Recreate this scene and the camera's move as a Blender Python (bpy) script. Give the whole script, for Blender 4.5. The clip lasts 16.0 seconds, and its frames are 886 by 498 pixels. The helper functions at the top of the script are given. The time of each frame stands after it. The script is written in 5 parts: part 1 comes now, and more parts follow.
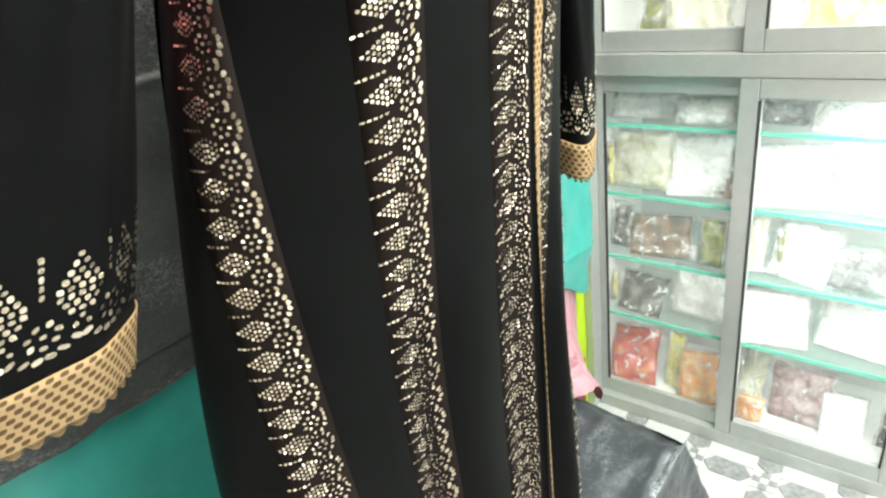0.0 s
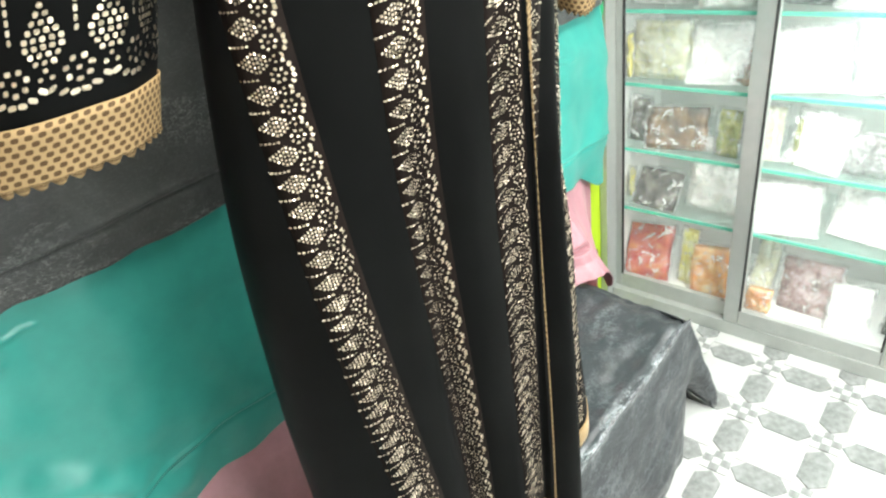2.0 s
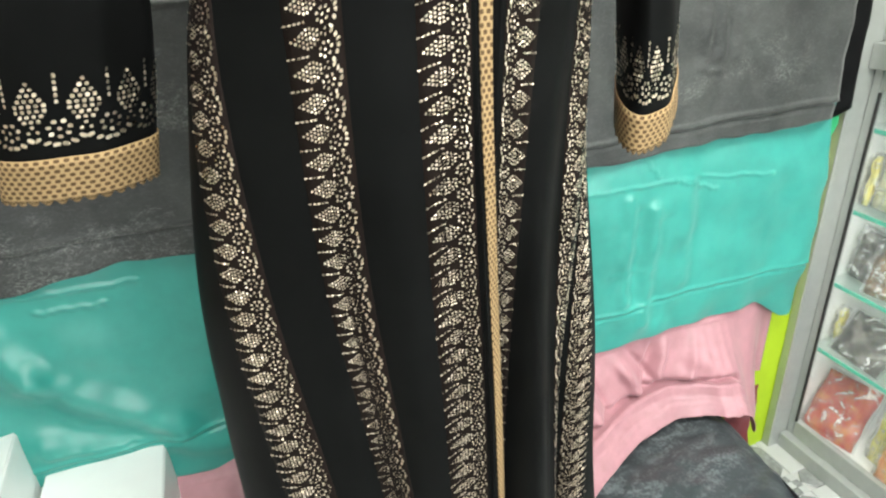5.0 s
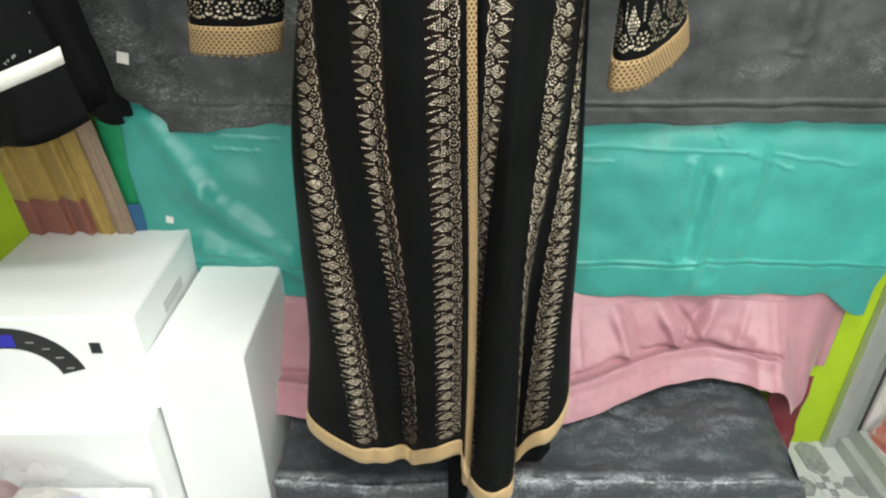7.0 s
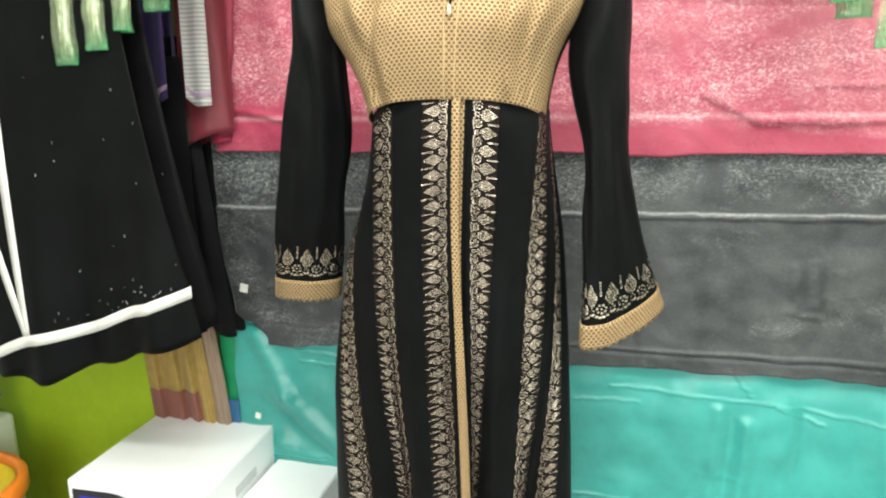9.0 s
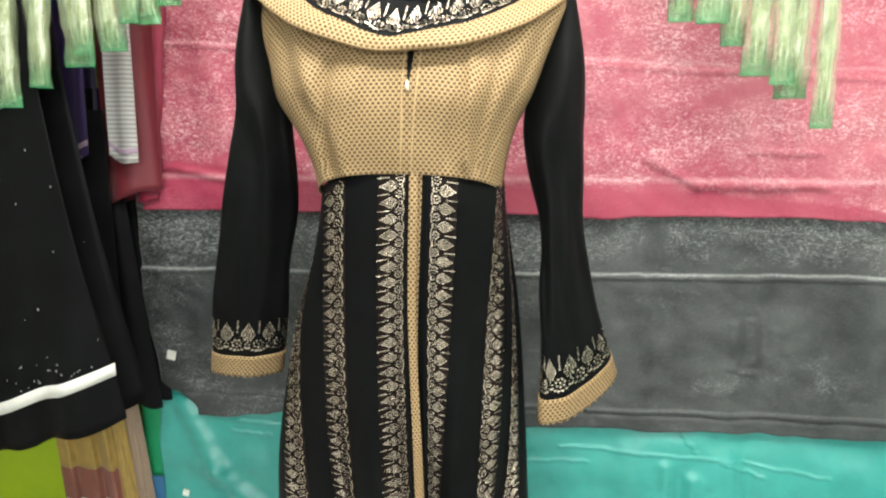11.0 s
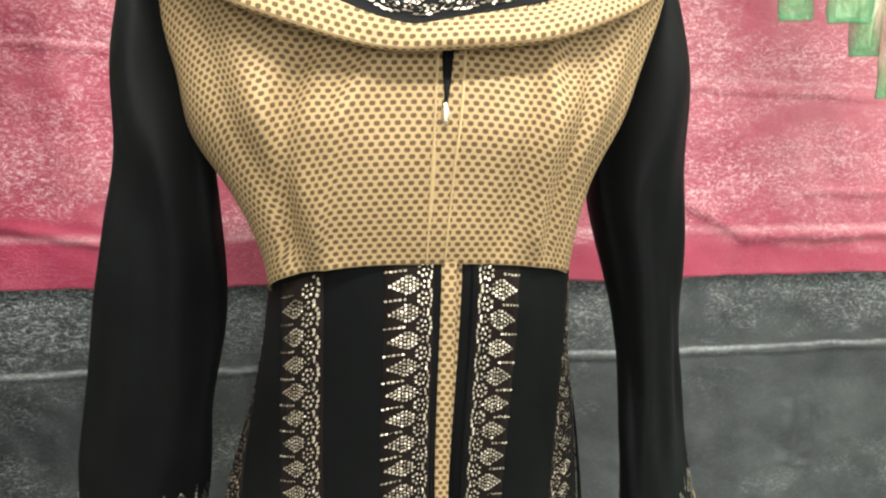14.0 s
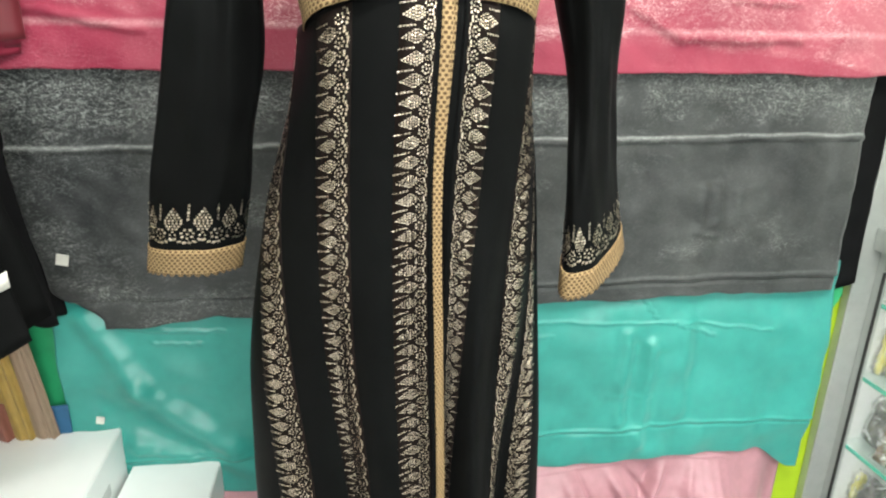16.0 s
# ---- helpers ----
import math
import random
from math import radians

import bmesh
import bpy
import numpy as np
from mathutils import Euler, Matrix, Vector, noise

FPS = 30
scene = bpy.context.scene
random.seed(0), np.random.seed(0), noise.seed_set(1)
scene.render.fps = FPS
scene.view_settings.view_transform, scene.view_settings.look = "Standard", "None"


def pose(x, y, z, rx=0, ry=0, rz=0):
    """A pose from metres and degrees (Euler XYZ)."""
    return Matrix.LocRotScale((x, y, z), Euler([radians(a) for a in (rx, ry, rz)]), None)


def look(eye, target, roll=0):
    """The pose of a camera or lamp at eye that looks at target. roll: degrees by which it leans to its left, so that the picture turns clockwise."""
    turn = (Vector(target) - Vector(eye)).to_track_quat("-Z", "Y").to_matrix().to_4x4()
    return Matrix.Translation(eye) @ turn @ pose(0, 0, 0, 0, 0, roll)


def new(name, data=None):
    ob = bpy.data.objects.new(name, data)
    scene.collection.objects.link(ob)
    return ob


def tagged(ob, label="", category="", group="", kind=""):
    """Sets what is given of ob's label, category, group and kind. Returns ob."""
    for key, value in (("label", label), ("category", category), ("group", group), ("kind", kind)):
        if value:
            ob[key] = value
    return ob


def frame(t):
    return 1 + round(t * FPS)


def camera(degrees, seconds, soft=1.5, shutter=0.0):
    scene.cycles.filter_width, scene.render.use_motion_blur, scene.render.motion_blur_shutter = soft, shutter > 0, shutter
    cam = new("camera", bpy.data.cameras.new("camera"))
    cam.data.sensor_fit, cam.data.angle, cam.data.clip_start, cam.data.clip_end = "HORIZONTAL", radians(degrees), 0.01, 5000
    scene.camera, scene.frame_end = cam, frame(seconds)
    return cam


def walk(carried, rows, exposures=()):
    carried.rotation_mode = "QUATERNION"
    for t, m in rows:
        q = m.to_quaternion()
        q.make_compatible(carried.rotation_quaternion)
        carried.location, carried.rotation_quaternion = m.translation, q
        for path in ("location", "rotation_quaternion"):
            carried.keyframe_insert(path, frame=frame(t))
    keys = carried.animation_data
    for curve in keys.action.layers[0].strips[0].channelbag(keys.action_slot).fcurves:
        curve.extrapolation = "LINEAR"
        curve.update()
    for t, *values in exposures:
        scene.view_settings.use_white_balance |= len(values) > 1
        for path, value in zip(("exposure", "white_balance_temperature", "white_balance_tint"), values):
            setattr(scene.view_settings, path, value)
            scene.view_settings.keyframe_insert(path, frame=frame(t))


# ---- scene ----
cam = camera(70.25, 16.0, soft=2.3)
PATH = [
    (0.0, pose(-0.449, -0.742, 1.436, 64.05, 7.41, -52.24)),
    (0.5, pose(-0.491, -0.770, 1.404, 63.12, 7.37, -51.19)),
    (1.0, pose(-0.507, -0.788, 1.383, 61.37, 7.86, -50.78)),
    (1.5, pose(-0.515, -0.807, 1.361, 59.78, 8.18, -50.45)),
    (2.0, pose(-0.518, -0.818, 1.350, 58.29, 8.26, -49.98)),
    (2.5, pose(-0.519, -0.839, 1.341, 57.41, 7.77, -49.68)),
    (3.0, pose(-0.499, -0.833, 1.339, 55.99, 7.47, -50.56)),
    (3.5, pose(-0.440, -0.803, 1.356, 58.54, 6.41, -49.55)),
    (3.7, pose(-0.446, -0.804, 1.376, 60.54, 5.31, -48.46)),
    (5.8, pose(-0.127, -1.097, 1.405, 61.60, 2.26, -6.16)),
    (6.0, pose(-0.122, -1.119, 1.401, 61.18, 1.65, -4.82)),
    (6.5, pose(-0.101, -1.201, 1.416, 61.26, 0.61, -0.64)),
    (7.0, pose(-0.069, -1.293, 1.419, 60.05, -0.10, -0.06)),
    (7.5, pose(-0.008, -1.343, 1.439, 62.12, -1.01, -0.25)),
    (8.0, pose(0.073, -1.380, 1.489, 66.50, -1.11, 5.10)),
    (8.5, pose(0.127, -1.419, 1.523, 72.98, -0.47, 9.16)),
    (9.0, pose(0.174, -1.458, 1.551, 78.44, 0.29, 13.27)),
    (9.2, pose(0.185, -1.473, 1.557, 79.88, -0.01, 14.16)),
    (11.3, pose(0.086, -1.387, 1.627, 81.66, -0.21, 3.75)),
    (11.5, pose(0.064, -1.357, 1.636, 82.12, -0.09, 2.06)),
    (12.0, pose(-0.003, -1.285, 1.651, 82.53, 0.71, -0.44)),
    (12.5, pose(-0.052, -1.211, 1.672, 83.74, 0.92, -2.42)),
    (13.0, pose(-0.067, -1.134, 1.690, 85.32, 1.49, -2.40)),
    (13.5, pose(-0.060, -1.069, 1.685, 84.43, 1.56, -2.15)),
    (14.0, pose(-0.068, -1.034, 1.662, 82.56, 0.44, -3.99)),
    (14.5, pose(-0.087, -1.049, 1.636, 79.31, 0.29, -5.99)),
    (15.0, pose(-0.112, -1.118, 1.606, 77.25, -0.41, -7.04)),
    (15.5, pose(-0.128, -1.198, 1.563, 73.96, -0.19, -6.88)),
    (16.0, pose(-0.135, -1.258, 1.537, 71.57, -0.88, -7.83)),
]
EXPOSURES = [(0.0, 0.9), (3.7, 0.9), (5.8, 0.34), (6.5, 0.26), (7.5, 0.06), (8.2, 0.18), (9.2, 0.54), (11.3, 0.28), (12.2, 0.30), (13.0, 0.18), (13.5, 0.22), (14.0, 0.30), (15.5, 0.43), (16.0, 0.41)]
walk(cam, PATH, EXPOSURES)

# ---------------------------------------------------------------- light
world = bpy.data.worlds.new("world")
scene.world = world
world.use_nodes = True
wn = world.node_tree.nodes
sky = wn.new("ShaderNodeTexSky")
sky.sky_type, sky.sun_disc = "NISHITA", False
sky.sun_elevation, sky.sun_rotation = radians(45), radians(180)
world.node_tree.links.new(sky.outputs[0], wn["Background"].inputs[0])
wn["Background"].inputs[1].default_value = 0.08


def area_lamp(name, m, sx, sy, watts, colour):
    d = bpy.data.lights.new(name, "AREA")
    d.shape, d.size, d.size_y, d.energy, d.color = "RECTANGLE", sx, sy, watts, colour
    ob = new(name, d)
    ob.matrix_world = m
    return ob


area_lamp("shopfront_daylight", look((0.1, -2.9, 1.5), (0.0, 0, 0.9)), 1.6, 1.9, 50, (0.95, 1.0, 0.98))
area_lamp("ceiling_tube", look((0.18, -1.15, 2.52), (0.14, -0.9, 0)), 1.2, 0.12, 30, (0.98, 1.0, 0.92))
area_lamp("ceiling_tube", look((-0.1, -0.75, 2.52), (-0.1, -0.4, 0)), 1.2, 0.12, 9, (1.0, 0.985, 0.95))
area_lamp("cabinet_strip_lamp", look((1.26, -0.8, 1.04), (1.2, -0.8, 0.6)), 0.16, 1.5, 14, (0.95, 1.0, 0.97))
area_lamp("cabinet_strip_lamp", look((1.24, -0.8, 2.02), (0.84, -0.6, 1.6)), 0.16, 1.5, 8, (1.0, 0.99, 0.92))


# ---------------------------------------------------------------- materials
class Nodes:
    """A small helper round a node tree."""

    def __init__(self, name, **values):
        self.m = bpy.data.materials.new(name)
        self.m.use_nodes = True
        self.t = self.m.node_tree
        self.b = self.t.nodes["Principled BSDF"]
        for k, v in values.items():
            self.b.inputs[k.replace("_", " ")].default_value = v

    def add(self, kind, **props):
        n = self.t.nodes.new("ShaderNode" + kind)
        for k, v in props.items():
            if k == "operation":
                n.operation = v
            elif k == "feature":
                n.feature = v
            elif k == "data_type":
                n.data_type = v
            elif k == "distance_type":
                n.distance = v
        return n

    def link(self, a, b):
        self.t.links.new(a, b)

    def coords(self, uv=False, scale=(1, 1, 1)):
        c = self.add("TexCoord")
        mp = self.add("Mapping")
        mp.inputs["Scale"].default_value = scale
        self.link(c.outputs["UV" if uv else "Object"], mp.inputs[0])
        return mp.outputs[0]

    def noise(self, vec, scale, detail=4.0, rough=0.55, distort=0.0):
        n = self.add("TexNoise")
        n.inputs["Scale"].default_value = scale
        n.inputs["Detail"].default_value = detail
        n.inputs["Roughness"].default_value = rough
        n.inputs["Distortion"].default_value = distort
        self.link(vec, n.inputs["Vector"])
        return n.outputs["Fac"]

    def ramp(self, fac, stops):
        r = self.add("ValToRGB")
        while len(r.color_ramp.elements) < len(stops):
            r.color_ramp.elements.new(0.5)
        for e, (p, c) in zip(r.color_ramp.elements, stops):
            e.position = p
            e.color = (*c, 1) if len(c) == 3 else c
        self.link(fac, r.inputs[0])
        return r.outputs[0]

    def math(self, op, a, b=None, clamp=False):
        n = self.add("Math", operation=op)
        n.use_clamp = clamp
        for i, v in enumerate((a, b)):
            if v is None:
                continue
            if isinstance(v, (int, float)):
                n.inputs[i].default_value = v
            else:
                self.link(v, n.inputs[i])
        return n.outputs[0]

    def mix(self, fac, a, b):
        n = self.add("Mix", data_type="RGBA")
        for i, v in ((0, fac), (6, a), (7, b)):
            if isinstance(v, (int, float)):
                n.inputs[i].default_value = v
            elif isinstance(v, tuple):
                n.inputs[i].default_value = (*v, 1)
            else:
                self.link(v, n.inputs[i])
        return n.outputs[2]

    def bump(self, height, strength=0.3, distance=0.005, normal=None):
        n = self.add("Bump")
        n.inputs["Strength"].default_value = strength
        n.inputs["Distance"].default_value = distance
        self.link(height, n.inputs["Height"])
        if normal is not None:
            self.link(normal, n.inputs["Normal"])
        return n.outputs[0]

    def set(self, name, value):
        self.link(value, self.b.inputs[name])


def plain(name, colour, rough=0.5, metal=0.0, grain=0.12, scale=60, bump=0.08, spec=0.5):
    n = Nodes(name, Roughness=rough, Metallic=metal)
    n.b.inputs["Specular IOR Level"].default_value = spec
    v = n.coords()
    f1, f2 = n.noise(v, scale), n.noise(v, scale * 0.07, 3)
    dark = tuple(c * (1 - grain) for c in colour)
    light = tuple(min(1, c * (1 + grain)) for c in colour)
    f = n.math("ADD", n.math("MULTIPLY", f1, 0.5), n.math("MULTIPLY", f2, 0.5))
    n.set("Base Color", n.ramp(f, [(0.3, dark), (0.7, light)]))
    r = n.math("ADD", n.math("MULTIPLY", f2, 0.2), rough - 0.1, True)
    n.set("Roughness", r)
    if bump:
        n.set("Normal", n.bump(f1, bump, 0.002))
    return n.m


def velvet(name, deep, mid_tone, lit, shine=0.5, crush=1.0, folds=(), calm=None, dense=None, drift=0.0):
    """Crushed velvet: smooth pile in soft upright bands, broken by fields of fine squiggles; their glitter and the
    bright pressed lines are painted in colour.
    calm: (height, side slope) below which the pile lies smooth; dense: heights between which the crushing fades in;
    drift: how much more it is crushed to one side."""
    n = Nodes(name, Roughness=0.55)
    n.b.inputs["Sheen Weight"].default_value = 0.22
    n.b.inputs["Sheen Roughness"].default_value = 0.4
    n.b.inputs["Specular IOR Level"].default_value = shine
    v = n.coords()
    tall = n.coords(scale=(1, 1, 0.35))
    flat = n.coords(scale=(0.7, 1, 1.25))
    sep = n.add("SeparateXYZ")
    n.link(n.coords(uv=True), sep.inputs[0])
    x, z = sep.outputs[0], sep.outputs[1]
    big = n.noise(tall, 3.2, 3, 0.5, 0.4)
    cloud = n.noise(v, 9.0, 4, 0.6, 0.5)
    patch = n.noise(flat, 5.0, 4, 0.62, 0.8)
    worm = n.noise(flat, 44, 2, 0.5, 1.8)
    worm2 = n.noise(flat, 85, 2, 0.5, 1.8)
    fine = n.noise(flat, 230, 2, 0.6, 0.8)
    nap_light = n.math("ADD", n.math("MULTIPLY", big, 0.65), n.math("MULTIPLY", cloud, 0.35))
    # light falling off to the left is painted into the base tone
    nap_light = n.math("ADD", nap_light, n.math("MULTIPLY", n.math("SUBTRACT", x, 0.1), 0.10))
    base = n.ramp(nap_light, [(0.38, deep), (0.62, mid_tone)])
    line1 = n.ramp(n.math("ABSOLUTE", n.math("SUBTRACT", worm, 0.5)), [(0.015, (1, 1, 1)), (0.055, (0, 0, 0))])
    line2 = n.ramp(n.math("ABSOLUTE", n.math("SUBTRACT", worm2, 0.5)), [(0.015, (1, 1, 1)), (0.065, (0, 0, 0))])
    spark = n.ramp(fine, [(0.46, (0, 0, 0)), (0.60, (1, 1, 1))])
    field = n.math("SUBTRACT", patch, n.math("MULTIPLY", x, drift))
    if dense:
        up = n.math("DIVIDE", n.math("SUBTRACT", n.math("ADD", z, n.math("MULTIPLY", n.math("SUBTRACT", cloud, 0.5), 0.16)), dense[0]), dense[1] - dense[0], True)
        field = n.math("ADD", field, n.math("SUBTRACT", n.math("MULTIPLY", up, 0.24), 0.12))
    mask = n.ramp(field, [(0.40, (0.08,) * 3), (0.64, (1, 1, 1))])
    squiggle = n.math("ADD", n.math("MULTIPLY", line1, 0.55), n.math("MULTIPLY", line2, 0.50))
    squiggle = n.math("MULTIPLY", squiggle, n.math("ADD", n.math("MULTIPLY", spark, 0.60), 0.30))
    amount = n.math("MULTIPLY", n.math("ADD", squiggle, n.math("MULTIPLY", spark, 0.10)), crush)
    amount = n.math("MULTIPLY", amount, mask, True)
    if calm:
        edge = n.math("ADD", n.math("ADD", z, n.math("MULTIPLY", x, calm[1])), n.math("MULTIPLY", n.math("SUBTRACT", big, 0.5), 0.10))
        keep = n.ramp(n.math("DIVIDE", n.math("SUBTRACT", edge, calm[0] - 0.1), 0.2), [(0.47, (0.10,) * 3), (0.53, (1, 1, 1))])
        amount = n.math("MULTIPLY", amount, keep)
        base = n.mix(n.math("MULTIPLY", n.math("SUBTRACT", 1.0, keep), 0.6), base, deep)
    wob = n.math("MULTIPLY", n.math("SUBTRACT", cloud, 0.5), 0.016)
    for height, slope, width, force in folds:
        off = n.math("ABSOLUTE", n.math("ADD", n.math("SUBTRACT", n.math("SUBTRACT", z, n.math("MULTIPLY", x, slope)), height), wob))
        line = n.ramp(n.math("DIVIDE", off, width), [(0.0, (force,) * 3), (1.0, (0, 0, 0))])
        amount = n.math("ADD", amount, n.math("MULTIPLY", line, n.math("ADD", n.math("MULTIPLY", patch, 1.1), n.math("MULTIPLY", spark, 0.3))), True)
    # glints and bright fold lines are painted in with the lit colour
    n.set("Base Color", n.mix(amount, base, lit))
    n.set("Roughness", n.math("SUBTRACT", 0.60, n.math("MULTIPLY", amount, 0.34), True))
    b1 = n.bump(cloud, 0.25, 0.010)
    n.set("Normal", n.bump(n.math("ADD", n.math("MULTIPLY", fine, 0.25), n.math("MULTIPLY", n.math("MULTIPLY", squiggle, mask), 0.9)), 0.55, 0.003, b1))
    return n.m


def glossy_throw(name, deep, lit):
    """Heavy shiny velvet, dark and crushed, its silver sheen painted into the colour along the pressed front fold and
    in streaks.
    """
    n = Nodes(name, Roughness=0.4)
    n.b.inputs["Specular IOR Level"].default_value = 0.5
    n.b.inputs["Sheen Weight"].default_value = 0.08
    n.b.inputs["Sheen Roughness"].default_value = 0.35
    uv = n.coords(uv=True)
    sep = n.add("SeparateXYZ")
    n.link(uv, sep.inputs[0])
    long_ = n.coords(scale=(0.75, 1.1, 1.1))
    v = n.coords()
    big = n.noise(long_, 6, 4, 0.6)
    streak = n.noise(long_, 26, 4, 0.65, 0.8)
    fine = n.noise(v, 150, 3, 0.7)
    # where the painted highlight lies, from the wall over the front fold down
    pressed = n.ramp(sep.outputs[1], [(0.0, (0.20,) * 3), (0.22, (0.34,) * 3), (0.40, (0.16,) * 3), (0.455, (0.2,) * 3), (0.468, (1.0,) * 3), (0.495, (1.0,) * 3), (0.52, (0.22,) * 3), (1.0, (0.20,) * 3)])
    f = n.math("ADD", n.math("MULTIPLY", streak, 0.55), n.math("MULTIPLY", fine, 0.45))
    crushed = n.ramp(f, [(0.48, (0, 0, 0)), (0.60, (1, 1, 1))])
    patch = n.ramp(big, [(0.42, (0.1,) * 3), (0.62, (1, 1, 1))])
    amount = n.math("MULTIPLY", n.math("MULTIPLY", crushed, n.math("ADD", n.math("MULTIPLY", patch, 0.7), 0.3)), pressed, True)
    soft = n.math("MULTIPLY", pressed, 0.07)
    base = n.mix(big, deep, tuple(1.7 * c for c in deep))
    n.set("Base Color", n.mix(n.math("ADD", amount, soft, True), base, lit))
    n.set("Roughness", n.math("SUBTRACT", 0.40, n.math("MULTIPLY", amount, 0.15), True))
    b1 = n.bump(n.noise(long_, 11, 3, 0.55, 0.6), 0.35, 0.02)
    n.set("Normal", n.bump(f, 0.22, 0.004, b1))
    return n.m


def blotched(name, tones, scale=22, rough=0.4):
    """Folded printed garments and cards seen through film: soft patches of a few tones."""
    n = Nodes(name, Roughness=rough)
    info = n.add("ObjectInfo")
    c = n.add("TexCoord")
    mp = n.add("Mapping")
    n.link(c.outputs["Object"], mp.inputs[0])
    sh = n.add("CombineXYZ")
    for k in range(3):
        n.link(n.math("MULTIPLY", info.outputs["Random"], 7.0 + k), sh.inputs[k])
    n.link(sh.outputs[0], mp.inputs["Location"])
    f = n.noise(mp.outputs[0], scale, 3, 0.6, 0.4)
    g = n.noise(mp.outputs[0], scale * 6, 3, 0.6)
    f = n.math("ADD", n.math("MULTIPLY", f, 0.8), n.math("MULTIPLY", g, 0.2))
    stops = [(0.36 + 0.28 * k / (len(tones) - 1), t) for k, t in enumerate(tones)]
    n.set("Base Color", n.ramp(f, stops))
    n.set("Normal", n.bump(f, 0.3, 0.006))
    return n.m


def packet_paper(name):
    """Creased foil paper in long streaks of silver, pale yellow and dark green, with glints and dark gaps painted in.
    """
    n = Nodes(name, Roughness=0.25)
    n.b.inputs["Specular IOR Level"].default_value = 0.9
    v = n.coords(scale=(1, 1, 0.12))
    w = n.coords(scale=(1, 1, 0.5))
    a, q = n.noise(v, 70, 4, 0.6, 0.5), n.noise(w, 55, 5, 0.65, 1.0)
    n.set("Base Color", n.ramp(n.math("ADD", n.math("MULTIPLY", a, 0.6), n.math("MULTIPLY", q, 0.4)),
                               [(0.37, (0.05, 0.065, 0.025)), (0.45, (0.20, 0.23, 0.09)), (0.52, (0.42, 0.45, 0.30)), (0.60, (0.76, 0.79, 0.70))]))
    n.set("Normal", n.bump(q, 0.9, 0.012))
    return n.m


def satin(name, colour, rough=0.36, spec=0.5, blend=0.15):
    n = Nodes(name, Roughness=rough)
    n.b.inputs["Sheen Weight"].default_value = 0.12
    n.b.inputs["Specular IOR Level"].default_value = spec
    v = n.coords()
    big, mid = n.noise(v, 4, 3, 0.5), n.noise(v, 40, 3, 0.55)
    f = n.math("ADD", n.math("MULTIPLY", big, 0.6), n.math("MULTIPLY", mid, 0.4))
    n.set("Base Color", n.ramp(f, [(0.35, tuple(c * (1 - blend) for c in colour)), (0.65, tuple(min(1, c * (1 + blend)) for c in colour))]))
    n.set("Roughness", n.math("ADD", n.math("MULTIPLY", mid, 0.16), rough - 0.08, True))
    return n.m


def striped_cloth():
    """Cream cloth with thin level stripes."""
    n = Nodes("striped_cream_cloth", Roughness=0.65)
    v = n.coords()
    sep = n.add("SeparateXYZ")
    n.link(v, sep.inputs[0])
    f = n.math("FRACT", n.math("ADD", n.math("DIVIDE", sep.outputs[2], 0.0095), 100))
    line = n.math("MULTIPLY", n.math("GREATER_THAN", f, 0.55), 0.55)
    body = n.mix(n.noise(v, 30, 3), (0.40, 0.38, 0.36), (0.56, 0.54, 0.50))
    n.set("Base Color", n.mix(line, body, (0.16, 0.15, 0.16)))
    return n.m


def dotted_cloth():
    """Tan cloth with rows of small brown dashes, every second row shifted by half a step."""
    n = Nodes("tan_dotted_cloth", Roughness=0.75)
    n.b.inputs["Specular IOR Level"].default_value = 0.3
    uv = n.coords(uv=True)
    sep = n.add("SeparateXYZ")
    n.link(uv, sep.inputs[0])
    step_x, step_y = 0.0080, 0.0052
    row = n.math("DIVIDE", sep.outputs[1], step_y)
    odd = n.math("MODULO", n.math("FLOOR", n.math("ADD", row, 1000)), 2)
    col = n.math("ADD", n.math("DIVIDE", sep.outputs[0], step_x), n.math("MULTIPLY", odd, 0.5))
    fx = n.math("ABSOLUTE", n.math("SUBTRACT", n.math("FRACT", n.math("ADD", col, 1000)), 0.5))
    fy = n.math("ABSOLUTE", n.math("SUBTRACT", n.math("FRACT", n.math("ADD", row, 1000)), 0.5))
    rad = n.math("ADD", n.math("POWER", n.math("DIVIDE", fx, 0.34), 3), n.math("POWER", n.math("DIVIDE", fy, 0.42), 3))
    dot = n.ramp(rad, [(0.45, (1, 1, 1)), (0.95, (0, 0, 0))])
    ob = n.coords()
    grain = n.noise(ob, 700, 2)
    wear = n.noise(ob, 9, 3)
    tan = n.mix(wear, (0.31, 0.210, 0.105), (0.40, 0.275, 0.145))
    tan = n.mix(n.math("MULTIPLY", grain, 0.25), tan, (0.40, 0.25, 0.10))
    n.set("Base Color", n.mix(n.math("MULTIPLY", dot, 0.88), tan, (0.050, 0.023, 0.006)))
    n.set("Normal", n.bump(n.math("ADD", grain, n.math("MULTIPLY", dot, -0.5)), 0.15, 0.001))
    return n.m


def black_crepe(name="black_crepe", colour=(0.0034, 0.0036, 0.0036)):
    n = Nodes(name, Roughness=0.56)
    n.b.inputs["Specular IOR Level"].default_value = 0.06
    n.b.inputs["Sheen Weight"].default_value = 0.006
    n.b.inputs["Sheen Roughness"].default_value = 0.55
    v = n.coords()
    fine, big = n.noise(v, 1400, 1), n.noise(v, 12, 3)
    n.set("Base Color", n.ramp(big, [(0.3, tuple(c * 0.8 for c in colour)), (0.7, tuple(c * 1.4 for c in colour))]))
    n.set("Normal", n.bump(fine, 0.10, 0.0006))
    return n.m


